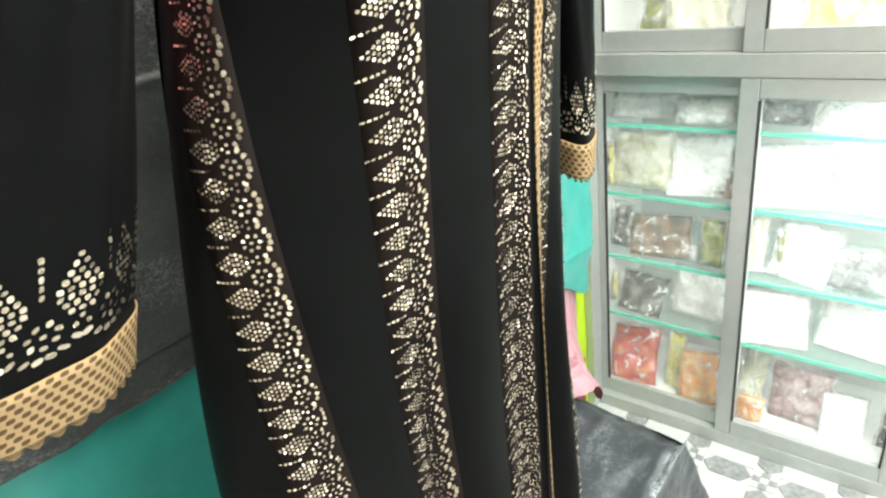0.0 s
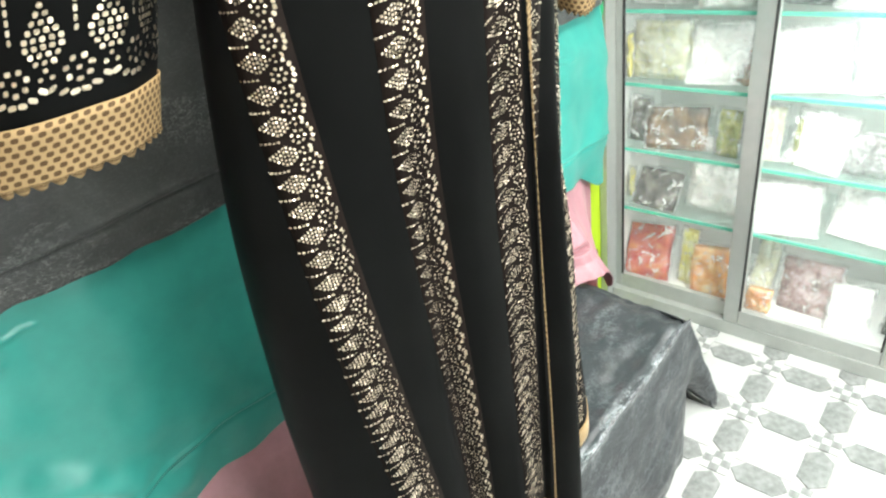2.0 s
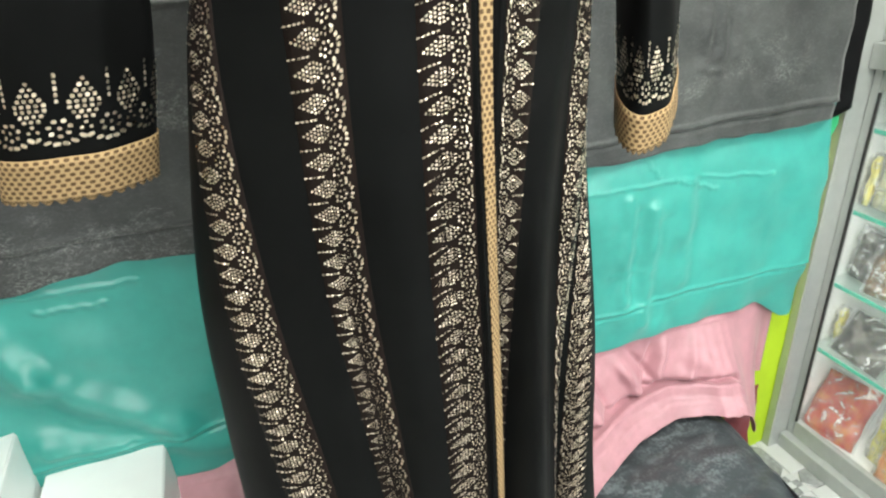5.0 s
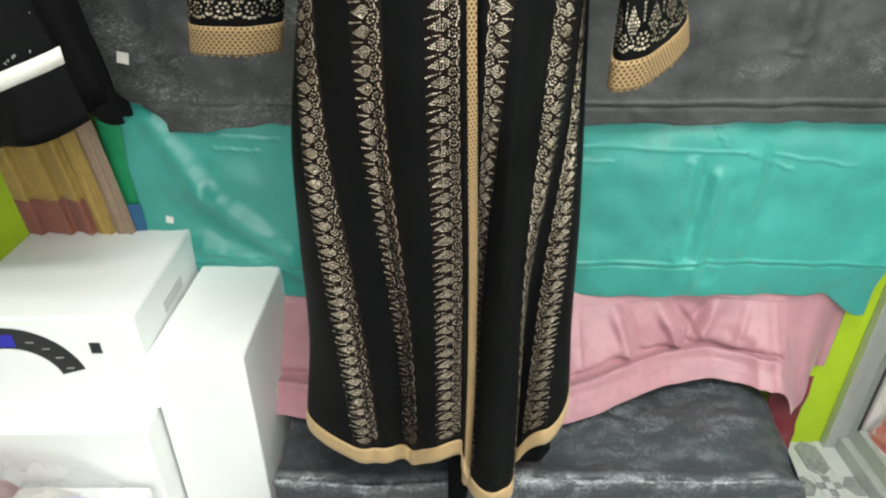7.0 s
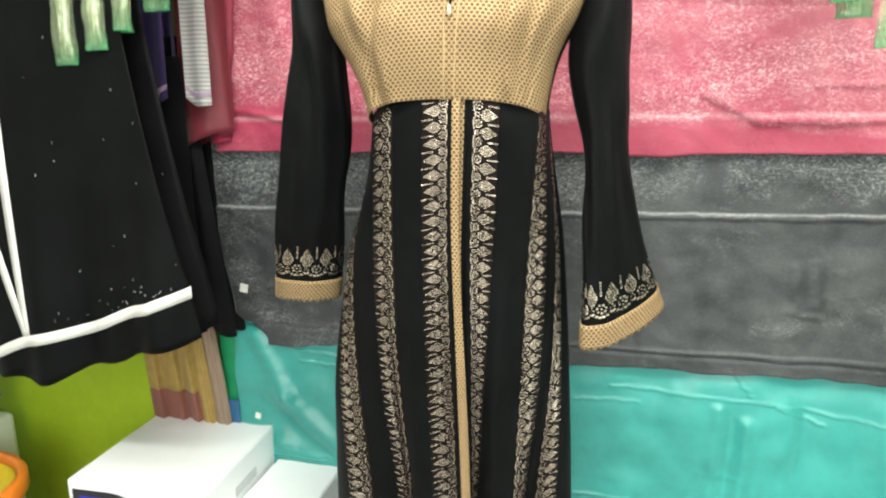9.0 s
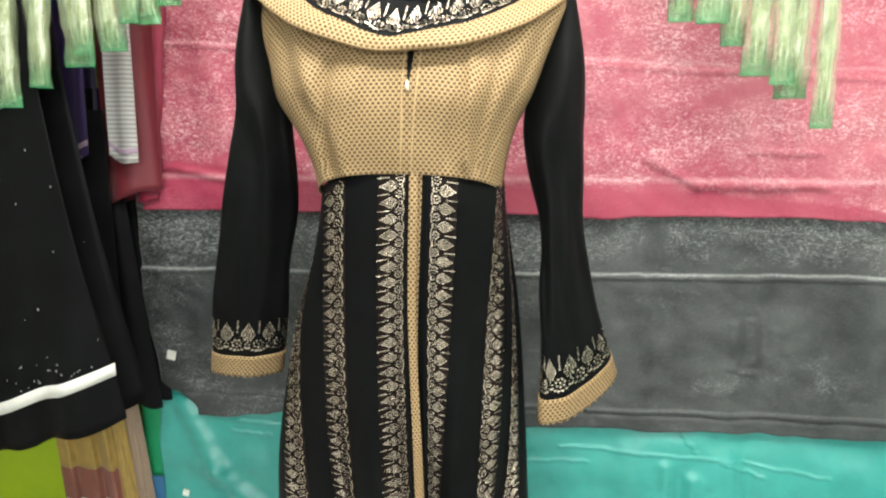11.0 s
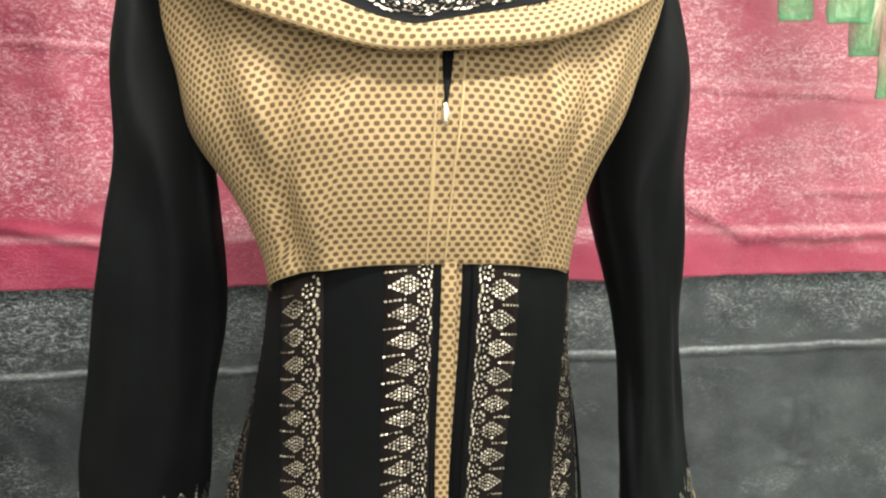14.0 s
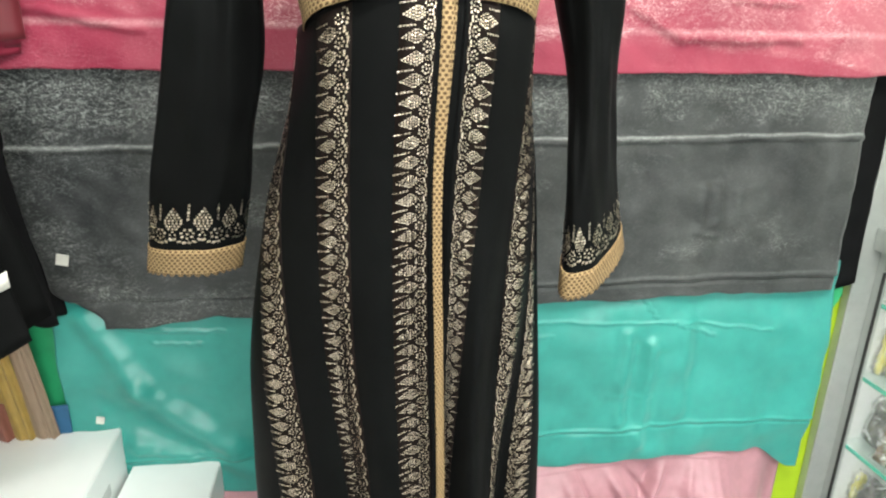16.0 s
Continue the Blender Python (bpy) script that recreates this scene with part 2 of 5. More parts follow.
def foil(name, base):
    """Foil print: each dot's catch of light varies, partly painted into its tone."""
    n = Nodes(name, Metallic=1.0, Roughness=0.3)
    v = n.coords()
    f1 = n.noise(v, 420, 3)
    f2 = n.noise(v, 8, 2)
    geo = n.add("NewGeometry")
    each = geo.outputs["Random Per Island"]
    tone = n.ramp(each, [(0.0, tuple(c * 0.6 for c in base)), (0.5, base), (1.0, (min(1, base[0] * 1.15), base[1] * 1.1, base[2] * 1.2))])
    n.set("Base Color", n.mix(n.math("MULTIPLY", f2, 0.5), tone, tuple(c * 0.8 for c in base)))
    n.set("Roughness", n.math("ADD", n.math("ADD", n.math("MULTIPLY", f1, 0.2), n.math("MULTIPLY", each, 0.15)), 0.14, True))
    n.set("Normal", n.bump(f1, 0.6, 0.002))
    return n.m


def clear_film(name, tint=(1, 1, 1), alpha=0.25, rough=0.12):
    n = Nodes(name, Roughness=rough)
    n.b.inputs["Base Color"].default_value = (*tint, 1)
    v = n.coords()
    f = n.noise(v, 60, 4, 0.6, 1.0)
    n.set("Alpha", n.math("ADD", n.math("MULTIPLY", f, 0.3), alpha - 0.15, True))
    n.set("Normal", n.bump(f, 0.8, 0.006))
    return n.m


def painted_glare_film(name):
    """Crumpled clear film: nearly invisible but for broken white glare painted by opacity."""
    n = Nodes(name, Roughness=0.1)
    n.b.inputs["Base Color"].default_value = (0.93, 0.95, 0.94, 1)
    info = n.add("ObjectInfo")
    c = n.add("TexCoord")
    mp = n.add("Mapping")
    n.link(c.outputs["Object"], mp.inputs[0])
    sh = n.add("CombineXYZ")
    for k in range(3):
        n.link(n.math("MULTIPLY", info.outputs["Random"], 9.0 + k), sh.inputs[k])
    n.link(sh.outputs[0], mp.inputs["Location"])
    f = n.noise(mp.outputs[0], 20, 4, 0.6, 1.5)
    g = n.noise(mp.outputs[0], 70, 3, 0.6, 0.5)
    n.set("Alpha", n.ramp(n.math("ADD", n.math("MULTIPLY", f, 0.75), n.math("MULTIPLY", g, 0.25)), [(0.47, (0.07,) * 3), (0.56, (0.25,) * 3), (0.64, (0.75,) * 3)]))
    n.set("Normal", n.bump(f, 0.8, 0.01))
    return n.m


def fading_film(name, tint, height):
    """Printed film whose colour is strong at the lower edge and fades upwards."""
    n = Nodes(name, Roughness=0.1)
    n.b.inputs["Base Color"].default_value = (*tint, 1)
    v = n.coords()
    sep = n.add("SeparateXYZ")
    n.link(v, sep.inputs[0])
    f = n.noise(v, 55, 4, 0.6, 1.0)
    up = n.math("SUBTRACT", 1.0, n.math("DIVIDE", sep.outputs[2], height), True)
    n.set("Alpha", n.math("MULTIPLY", up, n.math("MULTIPLY", f, 1.15), True))
    n.set("Normal", n.bump(f, 0.9, 0.008))
    return n.m


def glass(name, tint, alpha):
    n = Nodes(name, Roughness=0.03)
    n.b.inputs["Base Color"].default_value = (*tint, 1)
    v = n.coords()
    f = n.noise(v, 3, 3)
    n.set("Alpha", n.math("ADD", n.math("MULTIPLY", f, 0.04), alpha, True))
    return n.m


M = {
    "lime": plain("lime_wall_paint", (0.36, 0.52, 0.012), 0.6, grain=0.1, scale=25),
    "white_wall": plain("white_wall_paint", (0.74, 0.75, 0.73), 0.7, grain=0.05, scale=30),
    "ceiling": plain("ceiling_paint", (0.78, 0.78, 0.76), 0.8, grain=0.04),
    "grout": plain("tile_grout", (0.42, 0.42, 0.41), 0.6),
    "tile_white": plain("white_floor_tile", (0.45, 0.46, 0.45), 0.22, grain=0.07, scale=18, bump=0.02),
    "tile_grey": plain("grey_marbled_tile", (0.24, 0.25, 0.245), 0.25, grain=0.45, scale=70, bump=0.02),
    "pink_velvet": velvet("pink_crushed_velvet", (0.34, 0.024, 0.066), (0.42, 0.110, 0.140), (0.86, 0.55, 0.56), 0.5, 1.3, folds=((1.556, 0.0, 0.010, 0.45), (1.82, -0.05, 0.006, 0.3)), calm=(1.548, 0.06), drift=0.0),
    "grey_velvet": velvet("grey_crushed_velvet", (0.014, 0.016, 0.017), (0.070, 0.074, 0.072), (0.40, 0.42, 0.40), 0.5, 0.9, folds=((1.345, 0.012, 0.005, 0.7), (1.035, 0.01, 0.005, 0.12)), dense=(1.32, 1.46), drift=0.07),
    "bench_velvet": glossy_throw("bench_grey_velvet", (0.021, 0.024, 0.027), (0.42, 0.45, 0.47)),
    "teal": satin("teal_satin", (0.032, 0.285, 0.245), 0.36, 0.6, 0.10),
    "green": satin("green_satin", (0.02, 0.33, 0.13), 0.4),
    "rose": satin("rose_satin", (0.40, 0.195, 0.225), 0.42),
    "maroon": satin("maroon_cloth", (0.15, 0.010, 0.018), 0.6),
    "purple": satin("purple_cloth", (0.03, 0.012, 0.085), 0.6),
    "blue": satin("blue_cloth", (0.015, 0.10, 0.22), 0.6),
    "cream": satin("cream_cloth", (0.50, 0.46, 0.41), 0.6),
    "mustard": satin("mustard_cloth", (0.34, 0.22, 0.05), 0.6, 0.5, 0.3),
    "coral": satin("coral_thread", (0.50, 0.09, 0.04), 0.5),
    "rust": satin("rust_cloth", (0.22, 0.075, 0.05), 0.6),
    "taupe": satin("taupe_cloth", (0.26, 0.18, 0.12), 0.6),
    "striped": striped_cloth(),
    "crimson": satin("crimson_velvet_pile", (0.22, 0.010, 0.034), 0.5, 0.4, 0.25),
    "mauve": satin("mauve_band", (0.36, 0.26, 0.33), 0.6),
    "black": black_crepe(),
    "black_sheer": black_crepe("black_cotton", (0.006, 0.006, 0.0065)),
    "white_trim": satin("white_trim", (0.68, 0.66, 0.6), 0.6),
    "tan": dotted_cloth(),
    "tan_plain": satin("tan_cloth", (0.42, 0.28, 0.13), 0.6),
    "gold": foil("gold_foil", (0.93, 0.78, 0.60)),
    "brown_ground": black_crepe("dark_brown_ground", (0.0095, 0.0062, 0.0052)),
    "carton": plain("white_carton", (0.86, 0.87, 0.86), 0.45, grain=0.03, scale=20, bump=0.03),
    "grey_linen": blotched("grey_white_linen", [(0.12, 0.13, 0.14), (0.42, 0.43, 0.44), (0.66, 0.66, 0.65)], 18, 0.8),
    "ink": plain("black_ink", (0.02, 0.02, 0.022), 0.4),
    "blue_ink": plain("blue_ink", (0.03, 0.03, 0.42), 0.4),
    "grey_ink": plain("grey_ink", (0.35, 0.36, 0.36), 0.5),
    "pale_ink": plain("pale_grey_ink", (0.55, 0.56, 0.55), 0.5),
    "aluminium": plain("brushed_aluminium", (0.46, 0.48, 0.46), 0.40, 0.5, grain=0.08, scale=40, bump=0.03),
    "rubber": plain("black_gasket", (0.03, 0.03, 0.03), 0.6),
    "pane": glass("window_glass", (0.8, 0.9, 0.86), 0.03),
    "shelf_glass": glass("shelf_glass", (0.45, 0.75, 0.64), 0.10),
    "shelf_edge": plain("polished_glass_edge", (0.10, 0.52, 0.38), 0.15, grain=0.1),
    "film": painted_glare_film("clear_plastic_film"),
    "film_bag": clear_film("bag_film", (0.80, 0.81, 0.83), 0.22, 0.08),
    "lilac": satin("lilac_cloth", (0.40, 0.36, 0.62), 0.5),
    "film_green": fading_film("green_plastic_film", (0.03, 0.22, 0.08), 0.046),
    "film_packet": clear_film("packet_film", (0.46, 0.54, 0.32), 0.26, 0.05),
    "mannequin": plain("black_mannequin", (0.003, 0.0033, 0.0033), 0.8, spec=0.05),
    "steel": plain("steel_tube", (0.5, 0.5, 0.5), 0.3, 1.0),
    "orange": plain("orange_plastic", (0.75, 0.20, 0.02), 0.35),
    "yellow": plain("yellow_plastic", (0.75, 0.55, 0.03), 0.35),
}


# ---------------------------------------------------------------- mesh helpers
def mesh_object(name, verts, faces, material, parent=None, label="", uvs=None, smooth=True):
    me = bpy.data.meshes.new(name)
    me.from_pydata([tuple(map(float, v)) for v in verts], [], faces)
    if uvs is not None:
        layer = me.uv_layers.new(name="UVMap")
        for loop in me.loops:
            layer.data[loop.index].uv = uvs[loop.vertex_index]
    if smooth:
        me.polygons.foreach_set("use_smooth", [True] * len(me.polygons))
    me.materials.append(material)
    me.update()
    ob = new(name, me)
    if parent is not None:
        ob.parent = parent
    if label:
        tagged(ob, label)
    return ob


def part(name, bm, material, parent, label="", smooth=False):
    me = bpy.data.meshes.new(name)
    bm.normal_update()
    bm.to_mesh(me)
    bm.free()
    if smooth:
        me.polygons.foreach_set("use_smooth", [True] * len(me.polygons))
    me.materials.append(material)
    ob = new(name, me)
    if parent is not None:
        ob.parent = parent
    if label:
        tagged(ob, label)
    return ob


def thing(name, label, category, group="", kind="", at=(0, 0, 0)):
    ob = new(name)
    ob.location = at
    return tagged(ob, label, category, group, kind)


def box_bm(x0, x1, y0, y1, z0, z1, bevel=0.003, bm=None):
    bm = bm or bmesh.new()
    r = bmesh.ops.create_cube(bm, size=1.0)
    vs = r["verts"]
    bmesh.ops.scale(bm, vec=(x1 - x0, y1 - y0, z1 - z0), verts=vs)
    bmesh.ops.translate(bm, vec=((x0 + x1) / 2, (y0 + y1) / 2, (z0 + z1) / 2), verts=vs)
    if bevel:
        es = list({e for v in vs for e in v.link_edges})
        bmesh.ops.bevel(bm, geom=es, offset=bevel, segments=2, profile=0.6, affect="EDGES")
    return bm


def grid_faces(nu, nv, loop_u=False):
    faces = []
    for j in range(nv - 1):
        for i in range(nu if loop_u else nu - 1):
            a, b = j * nu + i, j * nu + (i + 1) % nu
            faces.append((a, b, b + nu, a + nu))
    return faces


def thicken(ob, t=0.0015):
    m = ob.modifiers.new("thickness", "SOLIDIFY")
    m.thickness, m.offset = t, 0
    return ob


def nz(x, y, z, scale, seed=0.0):
    return noise.noise(Vector((x * scale + seed, y * scale + seed * 1.7, z * scale - seed)))


def smooth_step(a, b, x):
    t = min(1.0, max(0.0, (x - a) / (b - a)))
    return t * t * (3 - 2 * t)


# ---------------------------------------------------------------- setting
def slab(name, x0, x1, y0, y1, z0, z1, mat, label, category):
    ob = part(name, box_bm(x0, x1, y0, y1, z0, z1, 0.0), mat, None)
    return tagged(ob, label, category, kind="structure")


floor = slab("floor", -2.4, 1.6, -3.1, 0.1, -0.12, -0.004, M["grout"], "pale grout under patterned white and grey floor tiles", "floor")
slab("wall_back", -2.4, 1.6, 0.035, 0.155, -0.004, 2.6, M["lime"], "lime green painted shop wall", "wall")
slab("wall_right", 1.5, 1.62, -3.1, 0.034, -0.004, 2.6, M["white_wall"], "plain white wall behind the cabinet", "wall")
slab("wall_left", -2.4, -2.28, -3.1, 0.034, -0.004, 2.6, M["white_wall"], "plain white side wall", "wall")
slab("wall_front", -2.28, 1.5, -3.1, -2.98, -0.004, 2.6, M["white_wall"], "plain white wall on the street side", "wall")
slab("ceiling", -2.4, 1.62, -3.1, 0.14, 2.6, 2.7, M["ceiling"], "plain white ceiling", "ceiling")


# ---------------------------------------------------------------- cloths on the back wall
def wall_cloth(name, label, category, mat, x0, x1, z0, z1, y, seed, creases=(), fold=0.006, hem=0.008, left=None, right=None, bottom=None, ripple=0.30, nx=190, nz_=150, group="", marks=(), tuck=None, top_lean=0.0):
    """A hanging cloth: soft vertical folds, pressed creases at the given heights and an uneven lower hem."""
    verts, uvs = [], []
    for j in range(nz_):
        v = j / (nz_ - 1)
        for i in range(nx):
            u = i / (nx - 1)
            x = x0 + (x1 - x0) * u
            low = z0 + hem * nz(x, 0, 0, 5, seed) + hem * 0.4 * nz(x, 0, 0, 17, seed + 3)
            if bottom:
                low += bottom(u)
            z = z1 + (low - z1) * v
            if left:
                x += left(z) * (1 - u) ** 3
            if right:
                x += right(z) * u ** 3
            d = fold * nz(x, 0, z * 0.25, 7, 1.0) + fold * 0.7 * nz(x, 0, z, 13, 6.0)
            d += fold * ripple * nz(x + 0.35 * z, 0, z, 26, seed + 9)
            for cz, amp, slope in creases:
                q = (z - cz - slope * (x - (x0 + x1) / 2) - 0.004 * nz(x, 0, 0, 9, seed)) / 0.0045
                d += amp * math.exp(-q * q)
            for ax, az, bx, bz, amp, wid in marks:
                lx, lz = bx - ax, bz - az
                t = min(1.0, max(0.0, ((x - ax) * lx + (z - az) * lz) / (lx * lx + lz * lz)))
                wob = 0.004 * nz(t * 3, ax, az, 3, seed)
                dist = math.hypot(x - ax - t * lx + wob, z - az - t * lz + wob) / wid
                if dist < 3:
                    d += amp * math.exp(-dist * dist)
            d += 0.006 * v * v * (1 + nz(x, 0, 0, 4, seed + 2))
            d -= top_lean * smooth_step(z1 - 0.20, z1 - 0.05, z)
            if tuck:
                # below the lowest pressed line the cloth leans back towards the wall
                d -= tuck[1] * max(0.0, tuck[0] + 0.004 * nz(x, 0, 0, 9, seed) - z)
            verts.append((x, y - 0.008 - d, z))
            uvs.append((x, z))
    ob = mesh_object(name, verts, grid_faces(nx, nz_), mat, uvs=uvs)
    thicken(ob, 0.002)
    return tagged(ob, label, category, group)


G = "cloths hung in rows on the wall"
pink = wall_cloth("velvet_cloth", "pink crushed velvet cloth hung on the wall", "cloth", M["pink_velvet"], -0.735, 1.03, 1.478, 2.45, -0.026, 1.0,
           creases=((1.80, 0.005, -0.06), (2.1, 0.004, 0.02)), fold=0.010, nz_=220,
           marks=((0.40, 1.60, 0.50, 1.545, 0.0096, 0.008), (0.50, 1.545, 0.75, 1.545, 0.0112, 0.008), (0.66, 1.62, 0.66, 1.72, 0.0064, 0.012), (0.70, 1.62, 0.70, 1.72, 0.0064, 0.01),
                  (0.60, 1.615, 0.74, 1.612, 0.0064, 0.006), (-0.70, 1.58, -0.5, 1.545, 0.0096, 0.008)), left=lambda z: 0.10 * (z - 1.5), group=G)
verts = []
for j in range(60):
    z = 1.492 + 0.45 * j / 59
    for i in range(14):
        u = i / 13
        x = -0.748 + 0.10 * (z - 1.5) + (0.055 + 0.012 * nz(z, 0, 0, 9, 2.0)) * u
        verts.append((x, -0.048 - 0.012 * math.sin(math.pi * u) - 0.004 * nz(x, 0, z, 20, 4.0), z + 0.012 * u * (j < 3)))
thicken(mesh_object("folded_edge", verts, grid_faces(14, 60), M["crimson"], pink, "smooth crimson turned-over edge"), 0.002)
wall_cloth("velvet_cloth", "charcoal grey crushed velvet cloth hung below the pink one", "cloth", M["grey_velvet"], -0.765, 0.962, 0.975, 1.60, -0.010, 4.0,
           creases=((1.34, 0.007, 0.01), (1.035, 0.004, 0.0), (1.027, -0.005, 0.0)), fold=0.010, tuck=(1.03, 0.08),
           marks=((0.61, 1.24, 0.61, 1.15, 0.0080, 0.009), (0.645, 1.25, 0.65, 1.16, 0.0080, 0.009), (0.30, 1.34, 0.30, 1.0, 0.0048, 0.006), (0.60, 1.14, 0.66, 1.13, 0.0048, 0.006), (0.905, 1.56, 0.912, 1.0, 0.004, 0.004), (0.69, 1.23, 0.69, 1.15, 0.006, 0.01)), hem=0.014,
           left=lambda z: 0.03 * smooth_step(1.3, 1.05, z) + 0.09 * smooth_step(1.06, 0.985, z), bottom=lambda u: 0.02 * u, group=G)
wall_cloth("satin_cloth", "teal satin cloth with pressed creases on the wall", "cloth", M["teal"], -0.75, 0.985, 0.55, 1.06, -0.008, 7.0,
           creases=((0.648, 0.0030, 0.0), (0.640, -0.0030, 0.0)), fold=0.013, tuck=(0.645, 0.10), top_lean=0.013, ripple=0.04, nx=460, nz_=190,
           marks=((0.508, 0.981, 0.543, 0.938, 0.003, 0.004), (0.24, 0.936, 0.585, 0.922, 0.0026, 0.0038), (0.585, 0.922, 0.83, 0.896, 0.003, 0.0038), (0.6, 0.915, 0.694, 0.884, 0.0032, 0.0042),
                  (0.478, 0.90, 0.470, 0.67, 0.0075, 0.015), (0.508, 0.87, 0.500, 0.67, -0.0055, 0.014), (0.538, 0.87, 0.532, 0.60, 0.0075, 0.015), (0.570, 0.84, 0.566, 0.60, -0.004, 0.016),
                  (0.445, 0.738, 0.55, 0.731, 0.0014, 0.006), (0.62, 0.92, 0.63, 0.68, 0.006, 0.022), (0.655, 0.90, 0.66, 0.68, -0.004, 0.02),
                  (0.16, 0.9, 0.3, 0.9, 0.0016, 0.004), (-0.62, 0.965, -0.42, 0.945, 0.0032, 0.0042), (-0.56, 0.93, -0.47, 0.92, 0.0032, 0.0042), (-0.69, 0.99, -0.60, 0.83, 0.014, 0.026), (-0.6, 0.83, -0.42, 0.66, 0.018, 0.030), (-0.68, 0.80, -0.48, 0.65, -0.010, 0.035), (-0.55, 0.84, -0.36, 0.74, 0.004, 0.04), (-0.62, 0.69, -0.36, 0.6, 0.008, 0.02), (-0.62, 0.67, -0.45, 0.655, 0.0035, 0.006)), hem=0.012,
           bottom=lambda u: 0.10 * smooth_step(0.16, 0.0, u) - 0.06 * smooth_step(0.93, 0.99, u), group=G)
wall_cloth("satin_cloth", "bright green satin cloth edge beside the teal cloth", "cloth", M["green"], 0.90, 1.015, 0.84, 1.05, 0.016, 9.0, nx=24, nz_=30,
           bottom=lambda u: 0.13 * u * u, group=G)
wall_cloth("satin_cloth", "bright green satin cloth beside the striped cloth", "cloth", M["green"], -0.81, -0.735, 0.60, 1.08, 0.016, 19.0, nx=24, nz_=40, group=G)
wall_cloth("black_cloth", "black cloth edge hanging beside the grey velvet", "cloth", M["black_sheer"], 0.90, 1.035, 0.985, 1.56, 0.012, 11.0, nx=24, nz_=40,
           bottom=lambda u: -0.03 + 0.05 * u, group=G)


EDGE_X = (-0.50, -0.20, 0.226, 0.362, 0.493, 0.641, 0.722, 0.760, 0.80, 0.97)
EDGE_Y = (-0.20, -0.28, -0.247, -0.175, -0.105, -0.085, -0.125, -0.205, -0.10, -0.05)


def rose_cloth():
    """The lowest cloth: it hangs from under the teal one, tucks in behind the bench edge and rolls out over the seat."""
    verts, uvs = [], []
    nx, nv = 260, 110
    for j in range(nv):
        v = j / (nv - 1)
        for i in range(nx):
            u = i / (nx - 1)
            x = -0.475 + 1.435 * u
            end = smooth_step(0.755, 0.83, x)
            edge = sum(np.interp(x + d, EDGE_X, EDGE_Y) for d in (-0.05, -0.025, 0.0, 0.025, 0.05)) / 5 + 0.006 * nz(x, 0, 0, 16, 3.0)
            low = 0.392 + 0.006 * nz(x, 0, 0, 10, 5.0)
            ridge = edge + 0.062 + 0.010 * nz(x, 0, 0, 5, 9.0)
            h = min(1.0, v / 0.70)
            top_y = 0.021 - 0.003 * nz(x, 0, 0.15, 7, 1.0)
            y = top_y + (min(ridge, top_y) - top_y) * h ** 1.25
            z = 0.605 + (low + 0.012 - 0.605) * h
            y -= smooth_step(0.20, 0.5, v) * (1 - smooth_step(0.64, 0.72, v)) * (0.012 * nz(x + 0.10 * v, 0, v * 0.25, 9, 2.0) + 0.007 * nz(x - 0.20 * v, 0, v * 0.3, 19, 6.0))
            q = (v - 0.24 - 0.012 * nz(x, 0, 0, 4, 8.0)) / 0.010
            y -= 0.0022 * math.exp(-q * q)
            for px, lean, wid, amp in ((0.262, 0.00, 0.006, 0.006), (0.345, 0.10, 0.016, 0.022), (0.375, 0.12, 0.010, -0.014), (0.455, 0.16, 0.016, 0.024), (0.495, 0.20, 0.011, -0.016), (0.60, -0.10, 0.013, -0.014), (0.63, -0.12, 0.014, 0.020), (0.70, -0.08, 0.010, 0.010),
                                       (-0.36, 0.05, 0.012, 0.012), (-0.28, 0.08, 0.011, 0.012), (0.20, 0.06, 0.012, 0.010)):
                g = (x - px - lean * (v - 0.2)) / wid
                if abs(g) < 3:
                    y -= amp * math.exp(-g * g) * smooth_step(0.20, 0.46, v) * (1 - smooth_step(0.60, 0.72, v))
            if v > 0.70:
                # the strip that lies on the seat
                w = (v - 0.70) / 0.30
                y += (edge - y) * w
                z = low + 0.012 - 0.053 * w ** 1.5
                z += 0.003 * nz(x + 0.5 * w, 0, w, 9, 4.0) * math.sin(w * math.pi)
            # a tuck and a rounded ridge where it turns
            tuck = math.exp(-((v - 0.675 - 0.02 * nz(x, 0, 0, 8, 2.0)) / 0.030) ** 2) * (1 - end)
            y += 0.018 * tuck
            z -= 0.006 * tuck
            roll = math.exp(-((v - 0.75) / 0.05) ** 2) * (1 - end)
            y -= 0.006 * roll
            z += 0.010 * roll
            # beyond the bench the cloth simply hangs
            zh = 0.605 - (0.355 - 0.05 * smooth_step(0.80, 0.75, x) - 0.05 * smooth_step(0.84, 0.95, x)) * v
            yh = 0.018 - 0.17 * v ** 1.3 * smooth_step(0.96, 0.77, x) - 0.010 * math.sin((x - 0.75) * 60) * v
            y, z = y + (yh - y) * end, z + (zh - z) * end
            verts.append((x, min(y, 0.024), z))
            uvs.append((x, v))
    ob = mesh_object("satin_cloth", verts, grid_faces(nx, nv), M["rose"], uvs=uvs)
    thicken(ob, 0.002)
    tagged(ob, "dusty rose satin cloth gathered on top of the bench", "cloth", G)


rose_cloth()

# pressed price tags pinned to the cloths
for x, z, s in ((-0.693, 1.127, 0.011), (-0.677, 0.772, 0.008)):
    ob = part("price_tag", box_bm(-s, s, -0.0015, 0.0015, -s, s, 0.0006), M["white_trim"], None)
    ob.matrix_world = pose(x, -0.04, z, 0, 12, 0)
    tagged(ob, "small white paper tag pinned to the cloth", "tag", "paper tags on the cloths")


